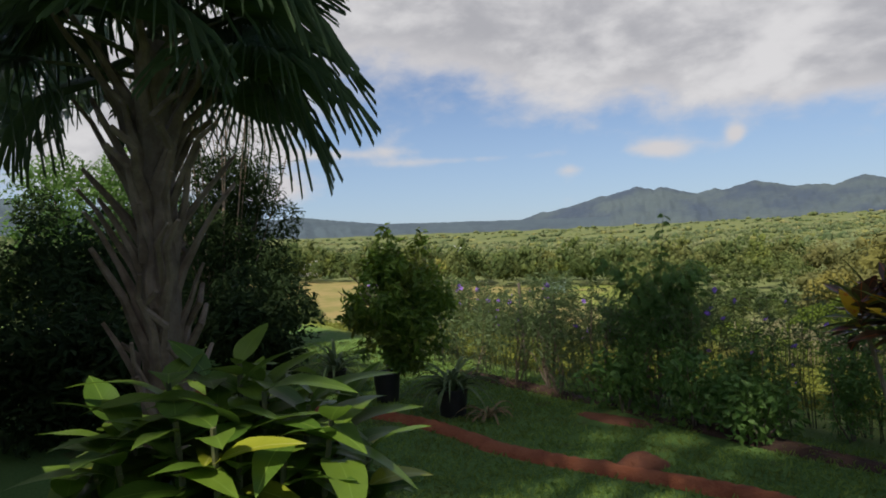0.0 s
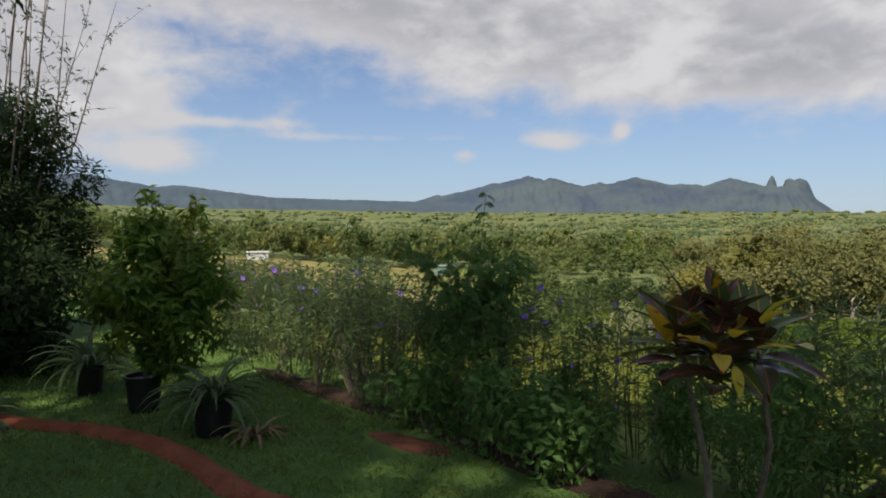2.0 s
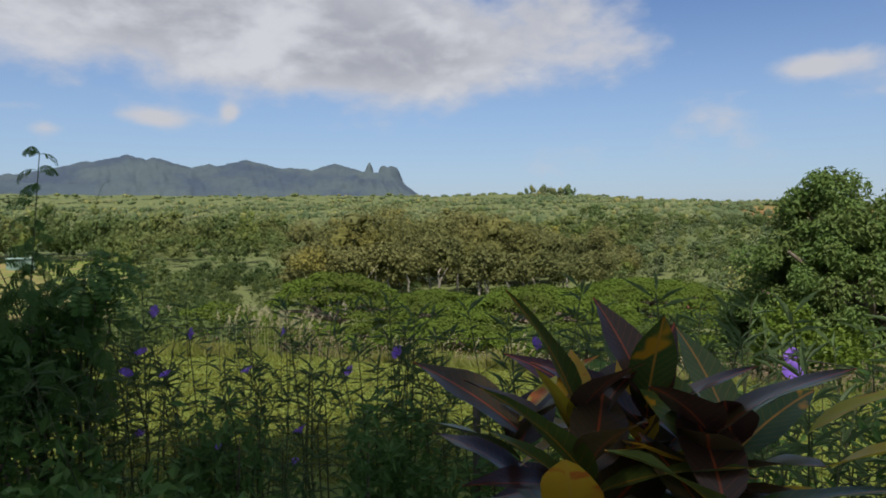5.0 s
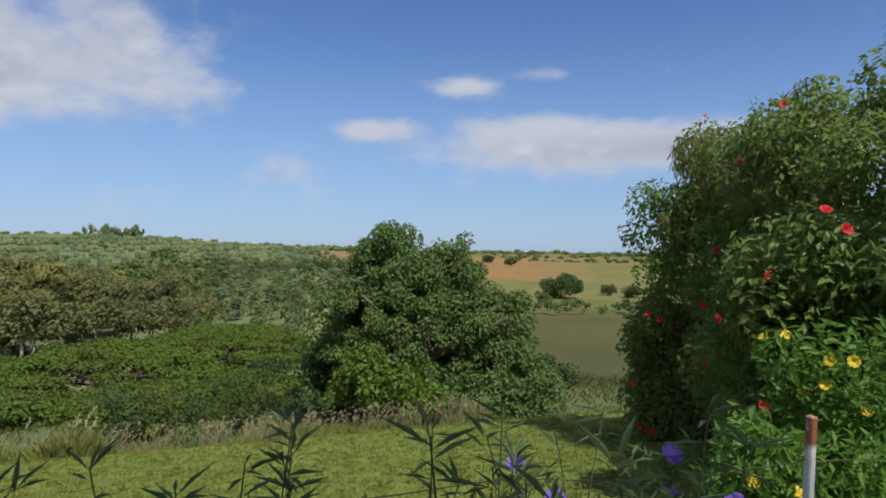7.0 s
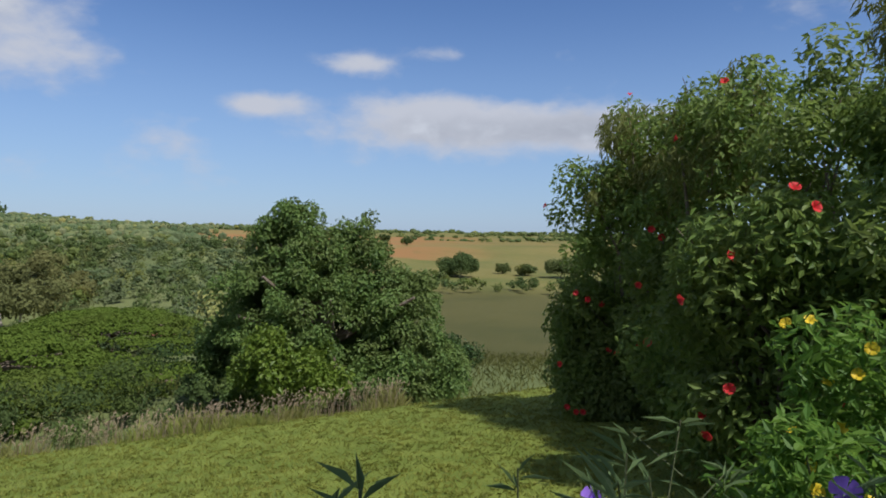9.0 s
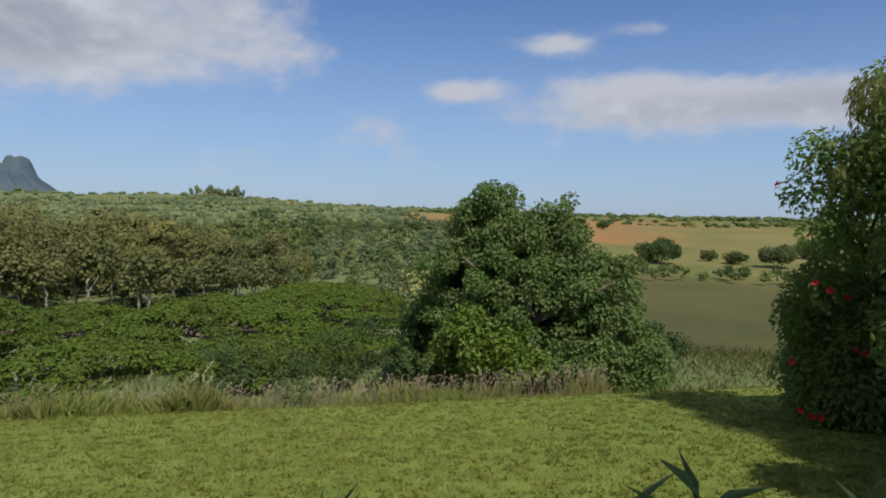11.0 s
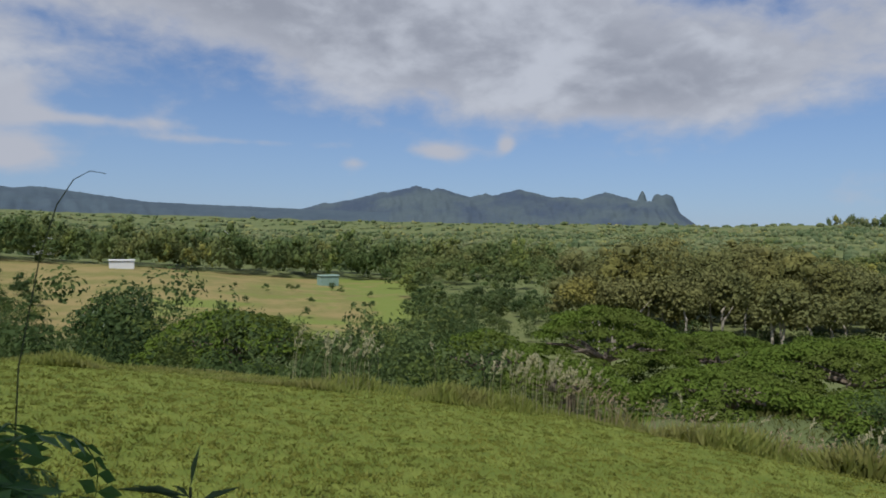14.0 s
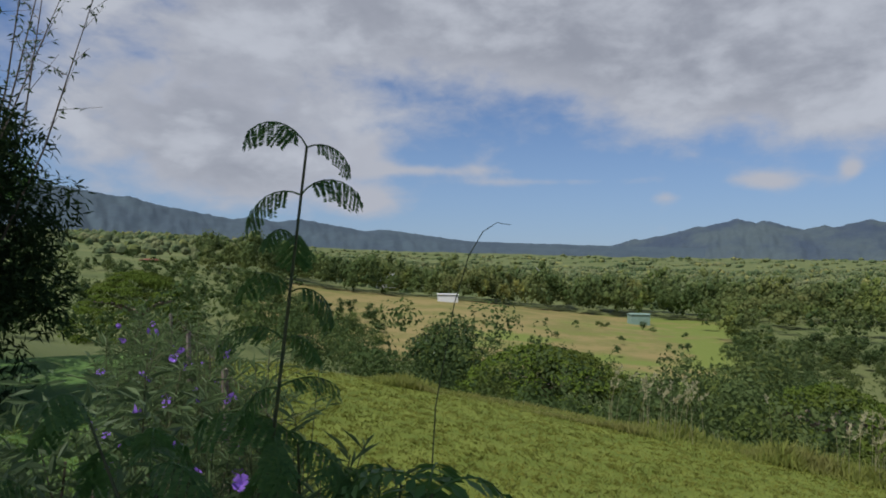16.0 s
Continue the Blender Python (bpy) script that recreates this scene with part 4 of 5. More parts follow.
def blade_mat(name, a, b, rib, rib_w, blotch=None, trans=0.3, rough=0.4, amount=0.6):
    """A broad leaf: colour by leaf, a midrib and side veins along the leaf's own axes, coloured blotches."""
    m, n, out = material(name)
    co = n.add("ShaderNodeTexCoord").outputs["Object"]
    s = n.add("ShaderNodeSeparateXYZ")
    n.put(s.inputs[0], co)
    info = n.add("ShaderNodeObjectInfo").outputs["Random"]
    col = n.mix(info, a, b)
    col = n.mix(n.math("MULTIPLY", n.noise(co, 25.0, 3.0), 0.5), col, tuple(q * 0.6 for q in a))
    if blotch:
        shift = n.add("ShaderNodeVectorMath", operation="ADD")
        n.put(shift.inputs[0], co)
        n.put(shift.inputs[1], place(n))
        col = n.mix(n.step(n.noise(shift.outputs[0], 12.0, 2.0), amount, amount + 0.06), col, blotch)
    ax = n.math("ABSOLUTE", s.outputs[0])
    vein = n.math("FRACT", n.math("MULTIPLY", n.math("SUBTRACT", s.outputs[1], ax), 55.0))
    col = n.mix(n.math("MULTIPLY", n.step(vein, 0.12, 0.0), 0.35), col, rib)
    col = n.mix(n.step(ax, rib_w, rib_w * 0.4), col, rib)
    p = n.add("ShaderNodeBsdfPrincipled")
    n.put(p.inputs["Base Color"], col)
    p.inputs["Roughness"].default_value = rough
    p.inputs["Specular IOR Level"].default_value = 0.35
    t = n.add("ShaderNodeBsdfTranslucent")
    n.put(t.inputs[0], col)
    mx = n.add("ShaderNodeMixShader")
    mx.inputs[0].default_value = trans
    n.l.new(p.outputs[0], mx.inputs[1])
    n.l.new(t.outputs[0], mx.inputs[2])
    n.l.new(mx.outputs[0], out.inputs[0])
    return m


def leaf_pose(p, turn, pitch, roll=0.0, s=1.0):
    return pose(*p, 0, 0, turn) @ pose(0, 0, 0, pitch, 0, 0) @ pose(0, 0, 0, 0, roll, 0) @ Matrix.Diagonal((s, s, s, 1))


LF_GREEN = blade_mat("broad_green_leaf", (0.075, 0.15, 0.02), (0.155, 0.24, 0.03), (0.15, 0.24, 0.04), 0.0025, None, 0.4)
LF_LIME = blade_mat("broad_yellow_leaf", (0.24, 0.3, 0.025), (0.34, 0.36, 0.03), (0.4, 0.42, 0.1), 0.003, None, 0.4)
LF_CROTON = blade_mat("croton_leaf", (0.07, 0.028, 0.024), (0.095, 0.085, 0.032), (0.4, 0.09, 0.03), 0.003, None, 0.25, 0.3)
LF_CROTON_G = blade_mat("croton_green_leaf", (0.06, 0.105, 0.025), (0.11, 0.16, 0.035), (0.55, 0.27, 0.04), 0.003, (0.6, 0.3, 0.02), 0.25, 0.3, 0.66)
LF_CROTON_Y = blade_mat("croton_yellow_leaf", (0.66, 0.6, 0.05), (0.82, 0.42, 0.035), (0.7, 0.4, 0.05), 0.003, (0.65, 0.18, 0.03), 0.4, 0.35, 0.6)


def broadleaf_plant():
    rng = np.random.default_rng(15)
    t = thing("broadleaf_plant", "lush broad-leaved plant with bright green and yellowing leaves", "plant", (-0.62, 1.98, 0))
    meshes = [blade_mesh("leaf", 0.24, 0.105, LF_GREEN, 1.0, 0.15), blade_mesh("leaf", 0.27, 0.11, LF_GREEN, 1.4, 0.15), blade_mesh("leaf", 0.22, 0.1, LF_GREEN, 0.7, 0.15)]
    yellow = [blade_mesh("leaf", 0.27, 0.095, LF_LIME, 0.9)]
    for k in range(40):
        a, q = k * 2.4, 0.46 * math.sqrt((k + 0.5) / 40)
        hx, hy = math.cos(a) * q, math.sin(a) * q
        h = 1.25 - 0.4 * (q / 0.46) ** 2 * rng.uniform(0.4, 1) + rng.uniform(-0.08, 0.05)
        part("stem", tube([(hx * 0.4, hy * 0.4, 0), (hx * 0.8, hy * 0.8, h * 0.6), (hx, hy, h)], [0.014, 0.012, 0.008], 6), M_STEM, t)
        for i in range(24):
            z = h - i * 0.03 * rng.uniform(0.7, 1.2)
            turn = i * 137.5 + k * 50 + rng.uniform(-20, 20)
            me = yellow[0] if rng.random() < 0.09 and i > 1 else meshes[rng.integers(3)]
            part("leaf", me, None, t, "", leaf_pose((hx, hy, z), turn, 44 - i * 3.4 + rng.uniform(-22, 22), rng.uniform(-15, 15), rng.uniform(0.72, 1.08)))
    return t


broadleaf_plant()


def croton():
    rng = np.random.default_rng(17)
    t = thing("croton", "croton shrub with dark maroon leaves splashed orange and yellow", "shrub", (2.4, 3.36, 0))
    part("stem", tube([(0, 0, -0.02), (0.02, 0.01, 0.3), (0.0, 0.0, 0.62), (-0.08, 0.05, 1.05)], [0.02, 0.017, 0.014, 0.01], 7), M_BARK, t)
    part("stem", tube([(0.02, 0.0, 0.28), (0.13, -0.1, 0.48), (0.17, -0.12, 0.75), (0.14, -0.08, 1.1)], [0.013, 0.012, 0.011, 0.008], 7), M_BARK, t)
    dark = [blade_mesh("leaf", 0.22, 0.1, LF_CROTON, 0.5, 0.25), blade_mesh("leaf", 0.24, 0.1, LF_CROTON, 0.9, 0.2)]
    green = [blade_mesh("leaf", 0.24, 0.085, LF_CROTON_G, 0.6, 0.2)]
    yel = [blade_mesh("leaf", 0.19, 0.065, LF_CROTON_Y, 0.5, 0.25)]
    for k in range(9):
        a, q = k * 2.4, 0.22 * math.sqrt((k + 0.3) / 9)
        hx, hy, h = math.cos(a) * q, math.sin(a) * q, 1.25 - 1.8 * q * q
        n = 13
        for i in range(n):
            u = i / n
            v = rng.random()
            me = yel[0] if (v < 0.06 or (q < 0.15 and v < 0.42)) and u < 0.8 else green[0] if v < 0.5 else dark[rng.integers(2)]
            part("leaf", me, None, t, "", leaf_pose((hx, hy, h - u * 0.2), i * 137.5 + k * 40 + rng.uniform(-25, 25), (74 if q < 0.1 else 60) - u * 62 + rng.uniform(-14, 14), rng.uniform(-20, 20), rng.uniform(0.72, 1.0)))
    for p, turn, pitch, s in (((-0.15, 0.07, 1.14), 120, 78, 1.15), ((-0.16, -0.12, 1.18), 130, 35, 0.9), ((0.06, -0.16, 1.24), 175, 48, 0.9), ((-0.06, -0.18, 1.2), 160, 40, 0.85), ((0.1, -0.12, 1.26), 200, 60, 0.8), ((-0.04, -0.16, 1.1), 170, -62, 0.6), ((0.0, -0.22, 1.17), 190, 30, 0.8), ((0.14, -0.2, 1.17), 165, 25, 0.85), ((-0.12, -0.2, 1.15), 150, 5, 0.85)):
        part("leaf", yel[0], None, t, "bright yellow leaf", leaf_pose((p[0] - 0.04, p[1] - 0.1, p[2] - 0.02), turn, pitch * 0.8, 0, s))


croton()


def dracaena():
    rng = np.random.default_rng(19)
    t = thing("dracaena", "spiky dark red dragon plant with narrow leaves", "plant", (3.02, 2.52, 0))
    heads = [(0, 0, 1.26), (0.12, -0.1, 1.1)]
    m = leaf_mat("dragon_leaves", (0.03, 0.012, 0.014), (0.07, 0.02, 0.022), 0.2, 0.4)
    for hx, hy, h in heads:
        part("stem", tube([(hx * 0.3, hy * 0.3, -0.02), (hx * 0.7, hy * 0.7, h * 0.6), (hx, hy, h)], [0.016, 0.014, 0.012], 6), M_BARK_PALE, t)
        V, F = strap_leaves(rng, 55, 0.27, 0.02, 0.0, 0.9, 0.7)
        part("foliage", (V + [hx, hy, h - 0.04], F), m, t)


dracaena()


# ---- fence ----
FENCE = [(5.2, 0.6), (4.08, 2.87), (3.4, 4.62), (2.3, 6.5), (1.2, 8.2), (0.2, 9.8), (-0.8, 11.4)]


def fence():
    t = thing("wire_fence", "rusty woven wire fence on thin metal posts", "fence")
    L = smooth_line(FENCE, 90)
    wire_v = mesh_of("upright_wire", *tube([(0, 0, 0), (0, 0, 1.02)], [0.0013, 0.0013], 4))
    wire_v.materials.append(M_WIRE)
    for z in (0.1, 0.28, 0.46, 0.66, 0.86, 1.04):
        pts = [(x, y, float(ground(x, y)) + z + 0.012 * math.sin(i * 0.9 + z * 7)) for i, (x, y) in enumerate(L)]
        part("wire", tube(pts, np.full(len(pts), 0.0016), 4), M_WIRE, t)
    s = np.concatenate([[0], np.cumsum(np.linalg.norm(np.diff(L, axis=0), axis=1))])
    for q in np.arange(0.05, s[-1], 0.15):
        x, y = np.interp(q, s, L[:, 0]), np.interp(q, s, L[:, 1])
        part("upright_wire", wire_v, None, t, "", pose(x, y, float(ground(x, y)) + 0.03, 1.5 * math.sin(q * 9), 1.5 * math.cos(q * 7)))
    grey = mesh_of("post", *tube([(0, 0, -0.3), (0, 0, 0.6), (0, 0, 1.1)], [0.018, 0.018, 0.017], 6))
    grey.materials.append(solid_mat("weathered_post", (0.16, 0.12, 0.1), (0.3, 0.26, 0.22), 9, 0.8, 0.4, 40))
    for x, y in FENCE[2:]:
        part("post", grey, None, t, "", pose(x, y, float(ground(x, y)) - (0.26 if x > 3 else 0), 2, -2, 0))
    m, n, out = material("rusted_white_post")
    pos = place(n)
    sp = n.add("ShaderNodeSeparateXYZ")
    n.put(sp.inputs[0], pos)
    rust = n.step(n.math("ADD", sp.outputs[2], n.math("MULTIPLY", n.noise(pos, 18.0, 4.0), 0.5)), 1.3, 1.42)
    rust = n.math("MAXIMUM", rust, n.step(n.noise(pos, 30.0, 3.0), 0.62, 0.7))
    p = n.add("ShaderNodeBsdfPrincipled")
    n.put(p.inputs["Base Color"], n.mix(rust, (0.7, 0.68, 0.62), (0.28, 0.1, 0.04)))
    p.inputs["Roughness"].default_value = 0.75
    n.l.new(p.outputs[0], out.inputs[0])
    part("post", box(0.028, 0.022, 1.28, 0.004), m, t, "white painted post with a rusty top", pose(4.08, 2.87, -0.08, 1, -2, 20))


fence()


def planter():
    t = thing("planter_box", "low weathered wooden box standing by the fence", "planter", (3.75, 3.45, 0))
    for i, (dx, dy, sx, sy) in enumerate(((0, 0.22, 0.9, 0.03), (0, -0.22, 0.9, 0.03), (0.435, 0, 0.03, 0.405), (-0.435, 0, 0.03, 0.405))):
        for k in range(2):
            part("board", box(sx, sy, 0.12, 0.006), M_BOARD, t, "", pose(dx, dy, 0.02 + k * 0.125))
    part("soil_fill", box(0.84, 0.4, 0.16, 0.02), M_SOIL, t, "dark earth inside", pose(0, 0, 0.01))
    t.rotation_euler = (0, 0, radians(-62))


planter()


# ---- flowering hedge ----
def ruellia(seed, h, bloom):
    """One hedge plant: upright stems, narrow leaves in tufts, purple flowers."""
    rng = np.random.default_rng(seed)
    t = thing("ruellia_plant", "upright hedge plant with narrow dark leaves and purple flowers" if bloom else "upright hedge plant with narrow dark leaves", "hedge plant", group="flowering hedge along the fence")
    sticks, P, A, U = [], [], [], []
    tops = []
    for i in range(6):
        a, q = rng.uniform(0, 6.283), rng.uniform(0.03, 0.2)
        hh = h * rng.uniform(0.72, 1.04)
        base = np.array([math.cos(a) * q * 0.5, math.sin(a) * q * 0.5, 0])
        top = np.array([math.cos(a) * q * 1.3 + rng.normal() * 0.05, math.sin(a) * q * 1.3 + rng.normal() * 0.05, hh])
        mid = (base + top) / 2 + rng.normal(size=3) * [0.04, 0.04, 0]
        sticks = [tube([base, mid, top], [0.0045, 0.0035, 0.002], 4)]
        tops.append(top)
        for k in range(3):
            u = rng.uniform(0.45, 0.9)
            s0 = base + (top - base) * u
            s1 = s0 + [rng.normal() * 0.09, rng.normal() * 0.09, rng.uniform(0.06, 0.16)]
            sticks.append(tube([s0, s1], [0.0022, 0.0014], 3))
            tops.append(s1)
        part("stem", join(*sticks), M_STEM, t)
        for u in np.arange(0.25, 1.0, 0.085):
            p = base * (1 - u) + top * u
            for side in (0, 1):
                b = u * 20 + side * 3.14 + rng.uniform(-0.5, 0.5)
                P.append(p)
                A.append((math.cos(b), math.sin(b), rng.uniform(-0.3, 0.9)))
                U.append((rng.normal() * 0.3, rng.normal() * 0.3, 1))
    for p in tops:
        for k in range(5):
            b = rng.uniform(0, 6.283)
            P.append(p - np.array([0, 0, rng.uniform(0, 0.05)]))
            A.append((math.cos(b), math.sin(b), rng.uniform(0.0, 1.3)))
            U.append((rng.normal() * 0.3, rng.normal() * 0.3, 1))
    n = len(P)
    s = rng.uniform(0.6, 1.2, n)
    part("foliage", leaves(np.array(P), np.array(A), np.array(U), 0.098 * s, 0.0115 * s, 0.3, 0.12), L_HEDGE, t)
    for p in [tops[i] for i in rng.permutation(len(tops))[:bloom]]:
        part("flower", FL_PURPLE, None, t, "purple trumpet flower", pose(*(p + [0, 0, 0.015]), rng.uniform(20, 80), 0, rng.uniform(120, 330)))
    return t


def hedge():
    rng = np.random.default_rng(23)
    protos = [ruellia(100 + i, 1.17, b) for i, b in enumerate((1, 2, 1, 2, 0, 1))]
    L = smooth_line(FENCE[1:], 200)
    T = unit(np.gradient(L, axis=0))
    N = np.stack([T[:, 1], -T[:, 0]], 1)
    first = [True] * 6
    spots = []
    for row, off in ((0, -0.08), (1, -0.4), (2, 0.12)):
        for i in range(8 + row * 3, 196, (5, 7, 11)[row]):
            spots.append(L[i] + N[i] * (off + rng.normal() * 0.06))
    for x, y in spots:
        if math.hypot(x - 3.02, y - 2.52) < 0.3 or (4.0 < y < 5.35 and beyond(x, y) < -0.22) or (x > 3.45 and y > 2.9 and rng.random() < 0.3):
            continue
        k = rng.integers(6)
        s = rng.uniform(0.8, 1.08)
        if 4.6 < y < 5.9:
            s = rng.uniform(0.85, 1.02)
        elif 2.9 < y:
            s = rng.uniform(0.9, 1.1) if y < 4.6 else s
        if math.hypot(x - 2.66, y - 4.92) < 0.45 or math.hypot(x - 2.5, y - 5.15) < 0.4:
            s = 0.6
        m = pose(x, y, float(ground(x, y)), rng.uniform(-4, 4), rng.uniform(-4, 4), rng.uniform(0, 360))
        if first[k]:
            protos[k].matrix_basis = m
            protos[k].scale = (s, s, s)
            first[k] = False
        else:
            copy_thing(protos[k], m).scale = (s, s, s)


hedge()


def vine(x, y, w, h, seed, mat=L_VINE, leaf=0.075, wide=0.04, label="low green leafy bush at the foot of the hedge", per=160):
    return bush("hedge_bush", label, x, y, heap_of(seed, 26, w, w, h, 0.13, 0.05), mat, per, leaf, wide, seed, 6)


vine(2.15, 5.35, 0.34, 0.62, 61)
vine(2.45, 4.95, 0.26, 0.4, 62)
vine(1.75, 5.95, 0.3, 0.5, 63)
vine(3.2, 3.75, 0.34, 0.95, 64, L_FERNY, 0.06, 0.02, "feathery green bush growing through the hedge", 260)
vine(3.12, 4.75, 0.26, 0.8, 65, L_FERNY, 0.06, 0.02, "feathery green bush growing through the hedge", 260)
vine(3.72, 3.5, 0.36, 1.0, 70, L_FERNY, 0.06, 0.02, "feathery green bush growing through the hedge", 260)
vine(3.35, 4.25, 0.3, 0.72, 75, L_FERNY, 0.06, 0.02, "feathery green bush growing through the hedge", 220)
vine(2.75, 5.4, 0.26, 0.66, 76, L_FERNY, 0.06, 0.02, "feathery green bush growing through the hedge", 220)
vine(2.05, 5.98, 0.32, 1.12, 79, L_FERNY, 0.035, 0.013, "dark fine-leaved shrub in the hedge", 620)
vine(1.3, 6.95, 0.36, 1.2, 77, L_HEDGE, 0.08, 0.02, "dark narrow-leaved bush growing through the hedge", 150)
vine(1.72, 6.35, 0.3, 1.15, 78, L_HEDGE, 0.07, 0.018, "dark narrow-leaved bush growing through the hedge", 170)
vine(0.5, 7.9, 0.4, 0.9, 66, L_HEDGE, 0.08, 0.022, per=90)
vine(1.35, 6.75, 0.34, 1.0, 67, L_HEDGE, 0.08, 0.022, per=90)
vine(0.95, 7.35, 0.34, 1.05, 68, L_HEDGE, 0.08, 0.022, per=90)
vine(1.9, 6.3, 0.3, 0.95, 69, L_FERNY, 0.06, 0.02, "feathery green bush growing through the hedge", 260)


# ---- feathery shoots ----
def feather(rng, base, turn, L, curve, pairs=22, long=0.2, wide=0.065):
    """One compound leaf: a bowed midrib with leaflets on both sides."""
    p = np.array(base, float)
    h = np.array([math.cos(turn), math.sin(turn), 0])
    side = np.array([-math.sin(turn), math.cos(turn), 0])
    pts, P, A, U = [p], [], [], []
    e, bend = curve, rng.uniform(1.7, 2.9)
    for k in range(pairs):
        p = p + (h * math.cos(e) + np.array([0, 0, 1]) * math.sin(e)) * L / pairs
        e -= bend / pairs
        pts.append(p)
        up = np.array([0, 0, 1]) * math.cos(e) - h * math.sin(e)
        for s in (-1, 1):
            P.append(p)
            A.append(side * s + h * 0.35 - up * rng.uniform(0.1, 0.7))
            U.append(up)
    stem = tube(pts, np.linspace(0.0018, 0.0006, len(pts)), 3)
    return stem, leaves(np.array(P), np.array(A), np.array(U), L * long, L * wide, 0.1)


def twice_feather(rng, base, turn, L, curve):
    """A leaf twice divided: a bowed midrib, six pairs of side ribs, small leaflets along each."""
    p = np.array(base, float)
    h = np.array([math.cos(turn), math.sin(turn), 0])
    side = np.array([-math.sin(turn), math.cos(turn), 0])
    pts, P, A, U = [p], [], [], []
    e, bend = curve, rng.uniform(1.3, 2.1)
    for k in range(7):
        p = p + (h * math.cos(e) + np.array([0, 0, 1]) * math.sin(e)) * L / 7
        e -= bend / 7
        pts.append(p)
        if k == 0:
            continue
        along = h * math.cos(e) + np.array([0, 0, 1]) * math.sin(e)
        up = np.array([0, 0, 1]) * math.cos(e) - h * math.sin(e)
        size = L * (0.36 if 1 < k < 6 else 0.28) * rng.uniform(0.85, 1.1)
        for sgn in (-1, 1):
            rib = unit(side * sgn * rng.uniform(0.5, 0.9) + along * 0.5 - np.array([0, 0, 1]) * rng.uniform(0.3, 1.0))
            across = unit(np.cross(rib, up))
            u = (np.arange(12) + 0.6) / 12
            at = p + rib * (u * size)[:, None] - up * (u * u * size * 0.18)[:, None]
            for q in (-1, 1):
                P.append(at)
                A.append(np.tile(across * q + rib * 0.45, (12, 1)) + rng.normal(size=(12, 3)) * 0.08)
                U.append(np.tile(np.cross(across, rib) * -1, (12, 1)) + rng.normal(size=(12, 3)) * 0.15)
    stem = tube(pts, np.linspace(0.0016, 0.0007, len(pts)), 3)
    return stem, leaves(np.concatenate(P), np.concatenate(A), np.concatenate(U), L * 0.09, L * 0.042, 0.05)


def leucaena(name, label, x, y, shoots, seed, L=0.16, broad=False):
    rng = np.random.default_rng(seed)
    t = thing(name, label, "shrub", (x, y, float(ground(x, y))))
    for pts, r, count, z0 in shoots:
        pts = np.array(pts, float)
        part("stem", tube(pts, np.linspace(r, 0.002, len(pts)), 5), M_STEM, t)
        for i in range(count):
            u = z0 + (1 - z0) * (i + 1) / count
            q = u * (len(pts) - 1)
            k = min(int(q), len(pts) - 2)
            p = pts[k] + (pts[k + 1] - pts[k]) * (q - k)
            for c in range(2):
                turn, size, rise = i * 2.4 + c * 2.6 + rng.uniform(-0.9, 0.9), L * rng.uniform(0.6, 1.05), rng.uniform(0.0, 0.95)
                leaf = join(*feather(rng, p, turn, size, rise, 9, 0.21, 0.095)) if broad else join(*twice_feather(rng, p, turn, size, rise))
                part("feather_leaf", leaf, L_VINE if broad else L_FERNY, t)
    return t


leucaena("leucaena_shoot", "tall young shoot with drooping feathery leaves", 2.2, 6.02, [([(0, 0, 0), (0.0, 0.02, 0.7), (-0.02, 0.0, 1.25), (0.03, 0.0, 1.77)], 0.0055, 13, 0.42)], 71, 0.115)
leucaena("leucaena_bush", "dark feathery-leaved shrub leaning out of the hedge", 2.3, 5.9,
         [([(0, 0, 0), (x * 0.35, y * 0.5, z * 0.65), (x, y, z)], 0.007, 10, 0.4) for x, y, z in ((0.08, 0.1, 1.3), (-0.08, 0.14, 1.34), (-0.25, 0.04, 1.32), (-0.42, 0.16, 1.36), (-0.62, 0.05, 1.32), (0.12, -0.1, 1.08), (-0.3, -0.1, 1.15), (0.0, -0.05, 1.2), (-0.5, -0.05, 1.18), (-0.15, 0.02, 1.05), (-0.72, -0.02, 1.4), (-0.2, -0.16, 1.28))], 72, 0.15)
leucaena("senna_shoot", "arching shoots with pairs of broad oval leaflets", 2.28, 5.82,
         [([(0, 0, 0), (x * 0.3, y * 0.5, z * 0.65), (x * 0.7, y, z * 0.93), (x, y, z)], 0.006, 8, 0.55) for x, y, z in ((0.16, 0.04, 1.34), (0.04, -0.04, 1.26), (0.2, 0.1, 1.2))], 74, 0.2, True)
leucaena("leucaena_bush", "feathery green shrub standing in the hedge", 3.35, 4.0, [([(0, 0, 0), (0.05, 0.05, 0.6), (0.0, 0.1, 1.0)], 0.008, 12, 0.3), ([(0, 0, 0), (0.15, -0.1, 0.5), (0.25, -0.2, 0.95)], 0.008, 12, 0.3)], 73, 0.18)
t = thing("grass_stalk", "thin dry grass stalk with a curled tip", "grass", (2.42, 6.05, 0))
part("stem", tube([(0, 0, 0), (-0.02, 0, 0.9), (0.0, 0, 1.4), (0.025, 0, 1.55), (0.045, 0, 1.62), (0.065, 0, 1.655), (0.085, 0, 1.668), (0.105, 0, 1.665)], [0.0014, 0.0013, 0.001, 0.0008, 0.0008, 0.0007, 0.0007, 0.0006], 4), M_STEM, t)


